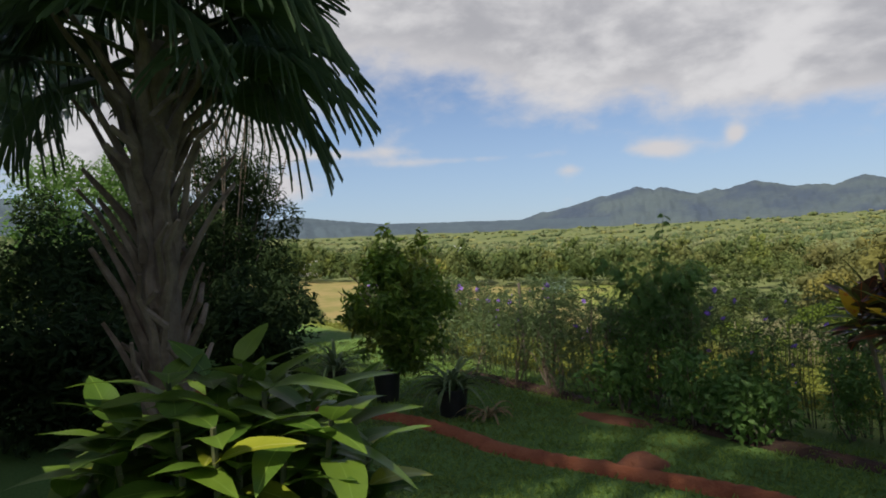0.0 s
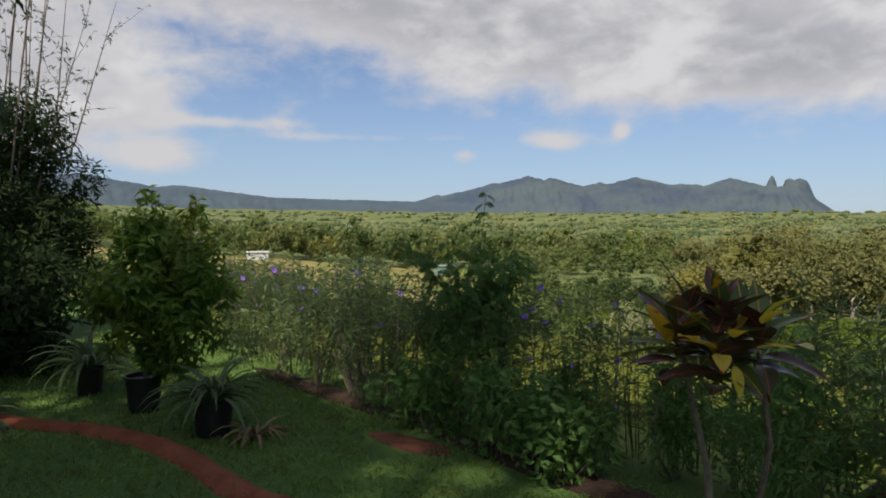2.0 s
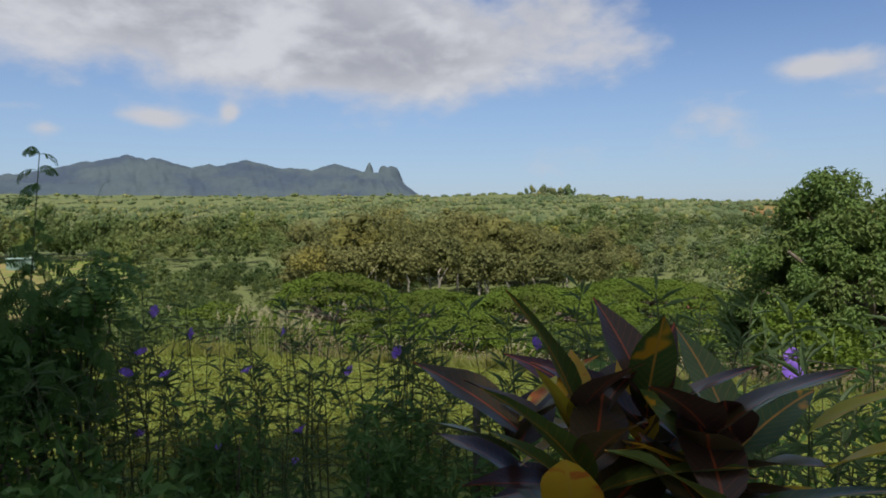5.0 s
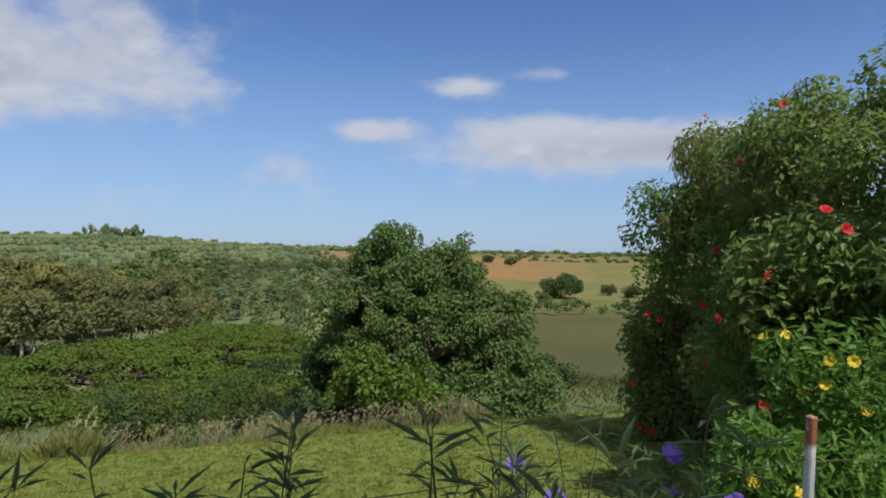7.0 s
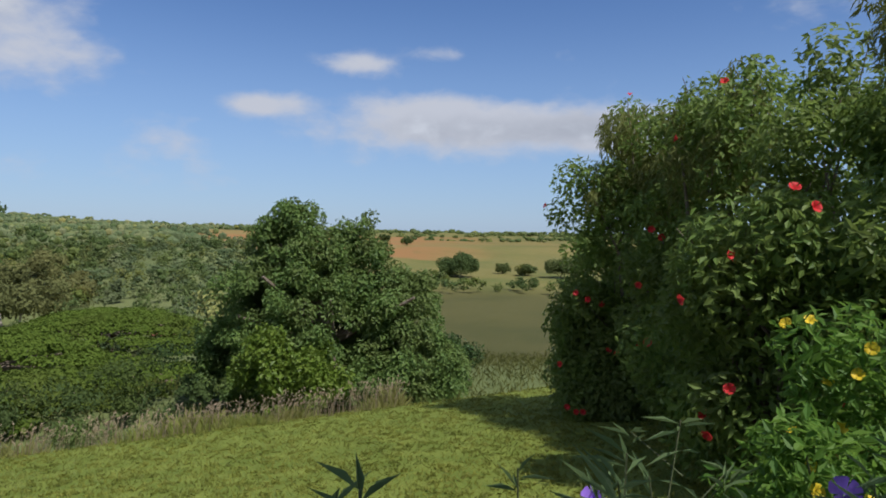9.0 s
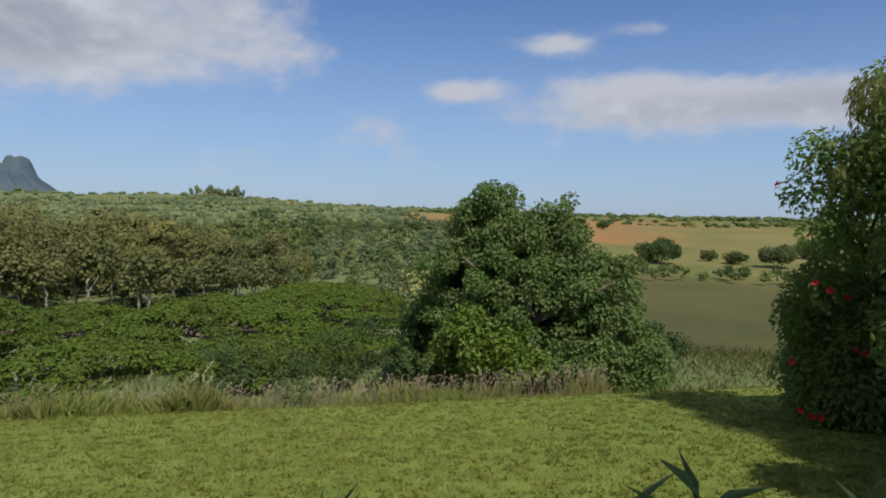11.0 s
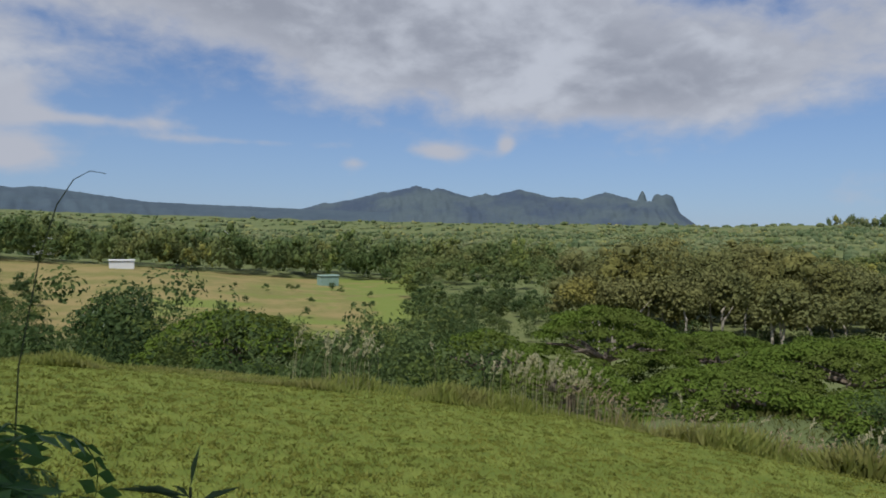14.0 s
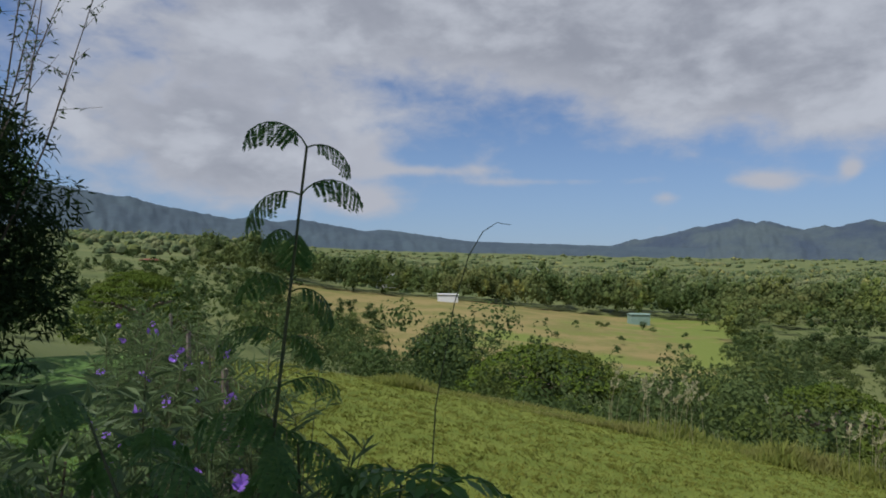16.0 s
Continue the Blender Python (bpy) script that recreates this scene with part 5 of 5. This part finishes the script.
# ---- palms and shrubs behind the garden ----
def fan_leaf(rng, L, mat_fold=0.12):
    """A fan palm leaf along +x: split blades that hang at their tips."""
    V, F = [], []
    for i in range(44):
        a = radians(-115 + 230 * i / 43)
        l = L * (0.75 + 0.25 * math.cos(a * 0.6)) * rng.uniform(0.9, 1.05)
        o = len(V)
        for k in range(5):
            u = k / 4
            wd = 0.019 * (1 - u ** 1.5) * L / 0.9 + 0.001
            z = 0.1 * u - (0.0 if u < 0.5 else (u - 0.5) ** 1.5 * 1.15 * L * rng.uniform(0.8, 1.2))
            r = l * u * (1 - 0.12 * u)
            V += [(r * math.cos(a) + wd * math.sin(a), r * math.sin(a) - wd * math.cos(a), z + 0.02), (r * math.cos(a), r * math.sin(a), z - 0.012), (r * math.cos(a) - wd * math.sin(a), r * math.sin(a) + wd * math.cos(a), z + 0.02)]
        for k in range(4):
            for q in range(2):
                b = o + k * 3 + q
                F += [(b, b + 1, b + 4), (b, b + 4, b + 3)]
    return mesh_of("fan", V, F)


def fan_palm():
    rng = np.random.default_rng(27)
    t = thing("fan_palm", "fan palm with old leaf bases on its thick trunk", "palm tree", (-1.6, 3.98, 0))
    part("trunk", tube([(0, 0, -0.05), (0, 0, 0.5), (0.02, 0, 1.5), (0.03, 0, 2.9)], [0.13, 0.12, 0.11, 0.1], 12), M_BARK, t)
    m_boot = solid_mat("leaf_base", (0.15, 0.11, 0.08), (0.3, 0.235, 0.18), 6, 0.9, 0.6, 40)
    boots = []
    for k in range(5):
        w, l, q = rng.uniform(0.015, 0.024), rng.uniform(0.42, 0.75), rng.uniform(0.35, 0.9)
        V, F = tube([(0, 0, -0.06), (0.035 * q, rng.normal() * 0.01, l * 0.2), (0.1 * q, rng.normal() * 0.025, l * 0.5), (0.17 * q, rng.normal() * 0.03, l * 0.78), (0.24 * q, rng.normal() * 0.05, l)], [w * 2.0, w * 1.5, w, w * 0.85, w * 0.6], 6)
        me = mesh_of("leaf_base", V * [1, 1.15, 1], F)
        me.materials.append(m_boot)
        boots.append(me)
    for i in range(62):
        z = 0.35 + i * 0.037
        a = i * 137.5 + rng.uniform(-25, 25)
        s = rng.uniform(0.8, 1.15)
        part("leaf_base", boots[rng.integers(5)], None, t, "", pose(0, 0, z, 0, 0, a) @ pose(0.09, 0, 0, 0, rng.uniform(-6, 12) + i * 0.3, rng.uniform(-20, 20)) @ Matrix.Diagonal((s, s, s * (1 + i * 0.006), 1)))
    fans = [fan_leaf(rng, 0.95), fan_leaf(rng, 0.85), fan_leaf(rng, 1.05)]
    for f in fans:
        f.materials.append(L_PALM)
    for i in range(27):
        u = i / 27
        a = i * 137.5 + rng.uniform(-12, 12)
        e = 75 - u * 80 + rng.uniform(-8, 8)
        l = rng.uniform(0.5, 0.85)
        m = pose(0.03, 0, 3.05 - u * 0.4, 0, 0, a) @ pose(0, 0, 0, 0, -e, 0)
        leaf = part("frond", mesh_of("frond", *tube([(0.05, 0, 0), (l * 0.5, 0, 0.02), (l, 0, 0)], [0.02, 0.014, 0.01], 5)), M_STEM, t, "", m)
        part("fan", fans[rng.integers(3)], None, leaf, "", pose(l, 0, 0, rng.uniform(-35, 35), rng.uniform(-5, 38), 0))


fan_palm()


def feather_palm(x, y, h):
    rng = np.random.default_rng(29)
    t = thing("feather_palm", "tall palm with smooth grey trunk and feather fronds", "palm tree", (x, y, float(ground(x, y))))
    part("trunk", tube([(0, 0, -0.1), (0, 0, 0.4), (0.03, 0, h * 0.5), (0, 0.05, h)], [0.2, 0.15, 0.14, 0.11], 14), solid_mat("palm_trunk", (0.3, 0.29, 0.27), (0.42, 0.4, 0.37), 3, 0.85, 0.5, 25), t)
    for i in range(11):
        a = i * 137.5 + rng.uniform(-15, 15)
        stem, lv = feather(rng, (0, 0, 0), 0.0, 2.3, 1.0 - 0.09 * i, 46)
        m = pose(0, 0.05, h - 0.05, 0, 0, a)
        fr = part("frond", stem, M_STEM, t, "", m)
        part("feather", lv, L_PALM, fr)


feather_palm(-5.4, 7.9, 4.6)


def wispy_shrub():
    rng = np.random.default_rng(33)
    t = thing("wispy_shrub", "dense shrub darkened for shade, with thin bare twigs rising above", "shrub", (-3.5, 11.2, float(ground(-3.5, 11.2))))
    part("foliage", clump_leaves(rng, heap_of(91, 120, 1.35, 1.35, 3.4, 0.34, 0.0), 130, 0.13, 0.03, 0.3, 0.9, 0.3), L_SHADE_PAINT, t)
    sticks, P, A = [], [], []
    for i in range(26):
        a = rng.uniform(0, 6.283)
        q = rng.uniform(0.2, 1.7)
        top = np.array([math.cos(a) * q, math.sin(a) * q, rng.uniform(4.2, 6.6)])
        base = np.array([math.cos(a) * 0.2, math.sin(a) * 0.2, 0.3])
        mid = base * 0.45 + top * 0.55 + rng.normal(size=3) * 0.15
        sticks.append(tube([base, mid, top], [0.02, 0.011, 0.003], 4))
        for k in range(9):
            u = rng.uniform(0.1, 1.0)
            s0 = mid + (top - mid) * u
            s1 = s0 + rng.normal(size=3) * 0.22 + [0, 0, 0.25]
            sticks.append(tube([s0, s1], [0.004, 0.002], 3))
            for j in range(7):
                P.append(s0 + (s1 - s0) * rng.random())
                A.append(rng.normal(size=3) + [0, 0, -0.3])
    part("branch", join(*sticks), M_BARK, t)
    P, A = np.array(P), np.array(A)
    part("twig_foliage", leaves(P, A, rng.normal(size=P.shape), 0.09, 0.022), L_DARK, t)


wispy_shrub()
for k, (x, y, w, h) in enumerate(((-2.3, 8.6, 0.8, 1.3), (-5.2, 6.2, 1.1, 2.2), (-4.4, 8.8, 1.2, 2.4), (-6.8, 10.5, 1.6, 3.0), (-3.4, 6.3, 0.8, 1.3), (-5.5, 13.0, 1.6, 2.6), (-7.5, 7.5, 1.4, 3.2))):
    bush("garden_bush", "dense green garden bush with leaves darkened for shade", x, y, heap_of(200 + k, 45, w, w, h, 0.3, 0.0), L_SHADE_PAINT, 110, 0.13, 0.05, 300 + k, 6)
bush("garden_bush", "light green feathery tree behind the palms", -7.0, 14.5, heap_of(215, 50, 1.6, 1.6, 3.0, 0.4, 1.2), L_VINE, 90, 0.14, 0.05, 320, 8)


# ---- hibiscus and golden trumpet by the fence ----
def hibiscus():
    rng = np.random.default_rng(37)
    t = thing("hibiscus_thicket", "tall dark hibiscus thicket dotted with red flowers", "shrub", (9.0, 0.6, float(ground(9.0, 0.6))))
    z0 = float(ground(9.0, 0.6))
    blobs, sticks = [], []
    for cx, cy, top, r in ((12.7, 1.2, 3.9, 1.25), (11.0, 0.5, 3.9, 1.3), (9.2, 0.2, 3.7, 1.4), (7.4, -0.1, 3.4, 1.3), (6.6, 0.75, 2.3, 0.95), (6.0, -0.4, 3.6, 1.15), (5.5, 0.9, 1.7, 0.75), (7.8, 1.4, 2.0, 1.0), (10.0, 1.1, 1.8, 0.9), (12.6, 1.0, 1.4, 0.8), (12.9, 1.75, 0.9, 0.85), (12.4, 1.7, -0.2, 0.8), (5.6, -1.4, 4.2, 1.2)):
        g = float(ground(cx, cy))
        for _ in range(64):
            d = unit(rng.normal(size=3)) * rng.random() ** 0.35
            zz = (g + top) / 2 + d[2] * (top - g) * 0.5
            blobs.append(((cx + d[0] * r - 9.0, cy + d[1] * r - 0.6, zz - z0), rng.uniform(0.2, 0.42)))
        for _ in range(4):
            sticks.append(tube([(cx - 9, cy - 0.6, g - z0 - 0.1), (cx - 9 + rng.normal() * 0.3, cy - 0.6 + rng.normal() * 0.3, (g + top) / 2 - z0), (cx - 9 + rng.normal() * 0.5, cy - 0.6 + rng.normal() * 0.5, top - 0.3 - z0)], [0.04, 0.02, 0.004], 5))
    for q in sticks:
        part("stem", q, M_BARK, t)
    part("foliage", clump_leaves(rng, blobs, 180, 0.095, 0.048, 0.5, 0.9, 0.2), L_HIB, t)
    mids = np.array([c for c, r in blobs])
    for i in range(52):
        c = mids[rng.integers(len(mids))]
        near = np.where((np.abs(mids[:, 2] - c[2]) < 0.35) & (np.abs((mids - c) @ [0.45, 0.9, 0]) < 0.35))[0]
        c, r = blobs[near[np.argmax(mids[near] @ [-0.9, 0.45, 0.1])]]
        d = unit(np.array([-0.9, 0.55, 0.25]) + rng.normal(size=3) * 0.45)
        p = np.array(c) + d * r * 1.1
        q = Vector(d).to_track_quat("Z", "Y").to_matrix().to_4x4()
        part("flower", FL_RED, None, t, "red hibiscus flower", Matrix.Translation(p) @ q)


hibiscus()
L_OLIVE = leaf_mat("olive_leaflets", (0.13, 0.15, 0.04), (0.23, 0.24, 0.07), 0.5, 0.5)
bush("feathery_tree", "olive-green drooping feathery tree beside the hibiscus", 12.3, 1.1, heap_of(97, 46, 1.1, 1.0, 2.1, 0.26, 2.45), L_OLIVE, 190, 0.15, 0.03, 98, 7, 1.6)
bush("feathery_tree", "olive-green drooping feathery tree beside the hibiscus", 10.4, 0.95, heap_of(99, 26, 0.9, 0.7, 1.6, 0.24, 2.7), L_OLIVE, 190, 0.14, 0.03, 96, 6, 1.4)


bush("feathery_tree", "feathery green tree top rising from the hibiscus", 6.9, 0.75, heap_of(101, 30, 0.6, 0.5, 0.9, 0.16, 3.0), L_OLIVE, 520, 0.085, 0.018, 102, 3, 0.9)


def trumpet_bush():
    rng = np.random.default_rng(39)
    x, y = 4.95, 2.55
    t = thing("trumpet_bush", "sunlit green bush with yellow trumpet flowers", "shrub", (x, y, float(ground(x, y))))
    blobs = heap_of(95, 80, 0.5, 0.5, 1.0, 0.13, 0.05) + [((0.4 + rng.normal() * 0.2, -0.55 + rng.normal() * 0.25, rng.uniform(0.4, 1.3)), 0.14) for _ in range(40)]
    sticks = [tube([(0, 0, -0.05), np.array(c) * [0.5, 0.5, 0.6], c], [0.015, 0.009, 0.004], 4) for c, r in blobs[::3]]
    part("stem", join(*sticks), M_STEM, t)
    part("foliage", clump_leaves(rng, blobs, 330, 0.07, 0.026, 0.2, 0.9, 0.3), L_TRUMPET, t)
    for i in range(44):
        c, r = blobs[rng.integers(len(blobs))]
        d = unit(np.array([-0.8, 0.5, 0.5]) + rng.normal(size=3) * 0.4)
        q = Vector(d).to_track_quat("Z", "Y").to_matrix().to_4x4()
        part("flower", FL_YELLOW, None, t, "yellow trumpet flower", Matrix.Translation(np.array(c) + d * r * 1.15) @ q)


trumpet_bush()
# ---- far buildings and field trees ----
def gable_house(name, label, x, y, z, w, d, h, turn, wall, roof, rise=1.0):
    t = thing(name, label, "building", (x, y, z))
    t.rotation_euler = (0, 0, radians(turn))
    part("wall", box(w, d, h, 0.02), wall, t)
    V = [(-w / 2 - 0.3, -d / 2 - 0.3, h), (w / 2 + 0.3, -d / 2 - 0.3, h), (w / 2 + 0.3, d / 2 + 0.3, h), (-w / 2 - 0.3, d / 2 + 0.3, h), (-w / 2 - 0.3, 0, h + rise), (w / 2 + 0.3, 0, h + rise)]
    me = bpy.data.meshes.new("roof")
    me.from_pydata(V, [], [(0, 1, 5, 4), (2, 3, 4, 5), (0, 4, 3), (1, 2, 5), (3, 2, 1, 0)])
    part("roof", me, roof, t)
    return t


M_ROOF = solid_mat("pale_roof", (0.6, 0.6, 0.58), (0.7, 0.7, 0.68), 0.5, 0.6, 0.1, 3)
M_SHED = solid_mat("green_shed", (0.2, 0.3, 0.24), (0.27, 0.36, 0.3), 0.5, 0.6, 0.1, 3)
gable_house("trailer", "long white trailer standing in the pasture", -17, 213.7, float(ground(-17, 213.7)) - 0.2, 6.4, 2.6, 2.5, 8, M_WHITE, M_ROOF, 0.3)
gable_house("shed", "pale green field shed at the pasture edge", 40.4, 203, float(ground(40.4, 203)) - 0.2, 5.6, 4, 3.2, 5, M_SHED, M_SHED, 0.3)
for x, y, z, w in ((-45, 255, -1.0, 7),):
    gable_house("farmhouse", "white-roofed farmhouse among the trees", x, y, z - 5.6, w, 8, 4.2, 15, M_WHITE, M_ROOF, 1.4)


def turbine():
    x, y = 20.0, 383.0
    z = float(ground(x, y))
    t = thing("wind_turbine", "small white wind turbine above the trees", "wind turbine", (x, y, z))
    h = 0.3 - z
    part("mast", tube([(0, 0, 0), (0, 0, h)], [0.28, 0.18], 8), M_WHITE, t)
    for a in (20, 140, 260):
        part("blade", tube([(0, -0.4, h), (math.cos(radians(a)) * 1.2, -0.4, h + math.sin(radians(a)) * 1.2), (math.cos(radians(a)) * 3.6, -0.4, h + math.sin(radians(a)) * 3.6)], [0.15, 0.32, 0.1], 6), M_WHITE, t)
    part("hub", tube([(0, -0.6, h), (0, 0.5, h)], [0.3, 0.3], 8), M_WHITE, t)


turbine()


def field_tree(x, y, w, h, seed):
    bush("field_tree", "lone spreading tree in the yellow field", x, y, heap_of(seed, 40, w, w, h * 0.75, w * 0.25, h * 0.25), L_WOOD, 10, 0.5, 0.32, seed, 6)


for k, (b, r, w, h) in enumerate(((90.5, 156, 5.0, 5.0), (94.5, 170, 2.0, 2.4), (96.5, 165, 2.6, 2.6), (99.5, 160, 3.6, 4.6), (102, 190, 5.0, 4.0), (84, 330, 3.0, 4.0), (86, 290, 2.6, 3.6), (70, 250, 3, 3), (105, 150, 5, 5))):
    field_tree(3 + r * math.sin(radians(b)), 5 + r * math.cos(radians(b)), w, h, 400 + k)


# ---- grass ----
L_LAWN = leaf_mat("lawn_blades", (0.15, 0.17, 0.028), (0.25, 0.25, 0.048), 0.28, 0.6, 1.6, (0.14, 0.16, 0.027))
L_TURF = leaf_mat("garden_turf", (0.15, 0.235, 0.05), (0.24, 0.34, 0.075), 0.35, 0.6, 1.5, (0.15, 0.19, 0.045))
L_TALL = leaf_mat("tall_grass", (0.24, 0.29, 0.07), (0.37, 0.38, 0.11), 0.5, 0.7, 0.6, (0.31, 0.29, 0.11), spec=0.1)
L_ROUGH = leaf_mat("rough_grass", (0.1, 0.115, 0.032), (0.15, 0.15, 0.045), 0.35, 0.8, 0.2, (0.12, 0.12, 0.036), spec=0.08)
L_PLUME = leaf_mat("grass_plumes", (0.38, 0.36, 0.2), (0.5, 0.46, 0.29), 0.4, 0.8)
L_PINK = leaf_mat("grass_heads", (0.36, 0.28, 0.18), (0.46, 0.37, 0.25), 0.3, 0.8)


def blades(rng, x, y, h, wd, lean=0.5):
    n = len(x)
    P = np.stack([x, y, ground(x, y)], 1)
    A = np.stack([rng.normal(size=n) * lean, rng.normal(size=n) * lean, np.ones(n)], 1)
    U = np.stack([rng.normal(size=n), rng.normal(size=n), np.full(n, 0.2)], 1)
    return leaves(P, A, U, h, wd, 0.1, 0.25)


def clay_clear(x, y):
    L = smooth_line(CLAY_LINE, 60)
    return np.min(np.hypot(x[:, None] - L[:, 0], y[:, None] - L[:, 1]), 1) > 0.12


def turf():
    rng = np.random.default_rng(51)
    n = 90000
    r = 0.8 + 10.5 * rng.random(n) ** 0.75
    a = rng.uniform(radians(-50), radians(60), n)
    x, y = r * np.sin(a), 0.6 + r * np.cos(a)
    ok = (beyond(x, y) < -0.2) & (x > -2.2)
    for px, py, q in ((1.55, 5.75, 0.28), (1.42, 4.5, 0.17), (2.35, 4.95, 0.3), (3.3, 3.0, 0.5)):
        ok &= np.hypot(x - px, y - py) > q
    x, y = x[ok], y[ok]
    k = clay_clear(x, y)
    x, y = x[k], y[k]
    n = len(x)
    ob = part("garden_grass", blades(rng, x, y, rng.uniform(0.02, 0.055, n), rng.uniform(0.008, 0.02, n), 0.9), L_TURF)
    tagged(ob, "short broad-bladed garden turf with small weeds", "grass", kind="stuff")
    # single blades, and tight tufts of broader ones
    n = 80000
    r = 2.2 + 14 * rng.random(n) ** 0.8
    a = rng.uniform(radians(-25), radians(125), n)
    x, y = 2.6 + r * np.sin(a), 4.5 + r * np.cos(a)
    tuft = rng.integers(0, n, 11000).repeat(7)
    x = np.concatenate([x, x[tuft] + rng.normal(size=len(tuft)) * 0.03])
    y = np.concatenate([y, y[tuft] + rng.normal(size=len(tuft)) * 0.03])
    d = beyond(x, y)
    ok = (d > 0.05) & (d < 12.5)
    x, y = x[ok], y[ok]
    n = len(x)
    ob = part("lawn_grass", blades(rng, x, y, rng.uniform(0.025, 0.06, n), np.where(np.arange(n) < 0.5 * n, rng.uniform(0.007, 0.018, n), rng.uniform(0.014, 0.028, n)), 1.1), L_LAWN)
    tagged(ob, "mown lawn with clover and yellow specks", "grass", kind="stuff")


turf()
EDGE = [(-5.0, 17.6), (-1.6, 17.4), (1.2, 17.4), (4.1, 16.9), (7.2, 15.9), (9.8, 14.5), (12.3, 12.2), (13.6, 9.7), (14.5, 7.4), (15.6, 4.9)]


def tall_grass():
    rng = np.random.default_rng(53)
    L = smooth_line(EDGE, 400)
    T = unit(np.gradient(L, axis=0))
    N = np.stack([-T[:, 1], T[:, 0]], 1)
    n = 24000
    i = rng.integers(0, 400, n)
    off = np.abs(rng.normal(size=n)) * 0.75 - 0.15
    p = L[i] + N[i] * off[:, None]
    clump = np.array([noise.noise(Vector((q[0] * 0.7, q[1] * 0.7, 0))) for q in p])
    h = (0.1 + 0.2 * np.clip(off + 0.2, 0, 1) + 0.75 * np.clip(clump, -0.15, 1)) * rng.uniform(0.6, 1.2, n) * np.interp(i, [0, 140, 190, 260, 400], [0.4, 0.45, 0.9, 1.25, 1.2])
    ob = part("tall_grass", blades(rng, p[:, 0], p[:, 1], h, rng.uniform(0.013, 0.028, n), 0.3), L_TALL)
    tagged(ob, "tall unmown grass along the lawn edge", "grass", kind="stuff")
    for name, lab, mat, lo, hi, n, hh, size in (("grass_plumes", "pale feathery grass plumes above the lawn edge", L_PLUME, 135, 300, 330, 0.8, 0.22), ("grass_heads", "short pinkish seed heads of dry grass", L_PINK, 205, 400, 800, 0.56, 0.1)):
        i = rng.integers(lo, hi, n)
        off = rng.uniform(0.1, 1.1, n)
        p = L[i] + N[i] * off[:, None]
        keep = np.array([noise.noise(Vector((q[0] * 0.7, q[1] * 0.7, 4.0))) for q in p]) > (-0.04 if hh > 0.7 else -0.5)
        p = p[keep]
        sticks, lv = [], []
        for x, y in p:
            z = float(ground(x, y))
            h = hh * rng.uniform(0.7, 1.2)
            lean = rng.normal(size=2) * 0.07 + [0.05, -0.02]
            top = np.array([x + lean[0], y + lean[1], z + h])
            sticks.append(tube([(x, y, z), (x + lean[0] * 0.3, y + lean[1] * 0.3, z + h * 0.6), top], [0.004, 0.003, 0.002], 3))
            k = 16
            u = rng.random((k, 1))
            P = top + np.array([lean[0] * 0.9, lean[1] * 0.9, 0.6 * size / 0.2 * 0.2]) * u * size / 0.2
            A = rng.normal(size=(k, 3)) * 0.5 + [lean[0] * 4, lean[1] * 4, 1]
            lv.append(leaves(P, A, rng.normal(size=(k, 3)), size * 0.35, size * 0.1))
        ob = part(name, join(*sticks, *lv), mat)
        tagged(ob, lab, "grass", kind="stuff")


tall_grass()


def rough_grass():
    rng = np.random.default_rng(55)
    n = 30000
    r = 13 + 34 * rng.random(n)
    a = rng.uniform(radians(-12), radians(112), n)
    x, y = 3 + r * np.sin(a), 5 + r * np.cos(a)
    ok = (beyond(x, y) > 12.2) & (np.degrees(a) > 46)
    x, y = x[ok], y[ok]
    n = len(x)
    ob = part("rough_grass", blades(rng, x, y, rng.uniform(0.2, 0.5, n), rng.uniform(0.03, 0.06, n), 0.6), L_ROUGH)
    tagged(ob, "rough unmown grass on the slope below the lawn", "grass", kind="stuff")


rough_grass()
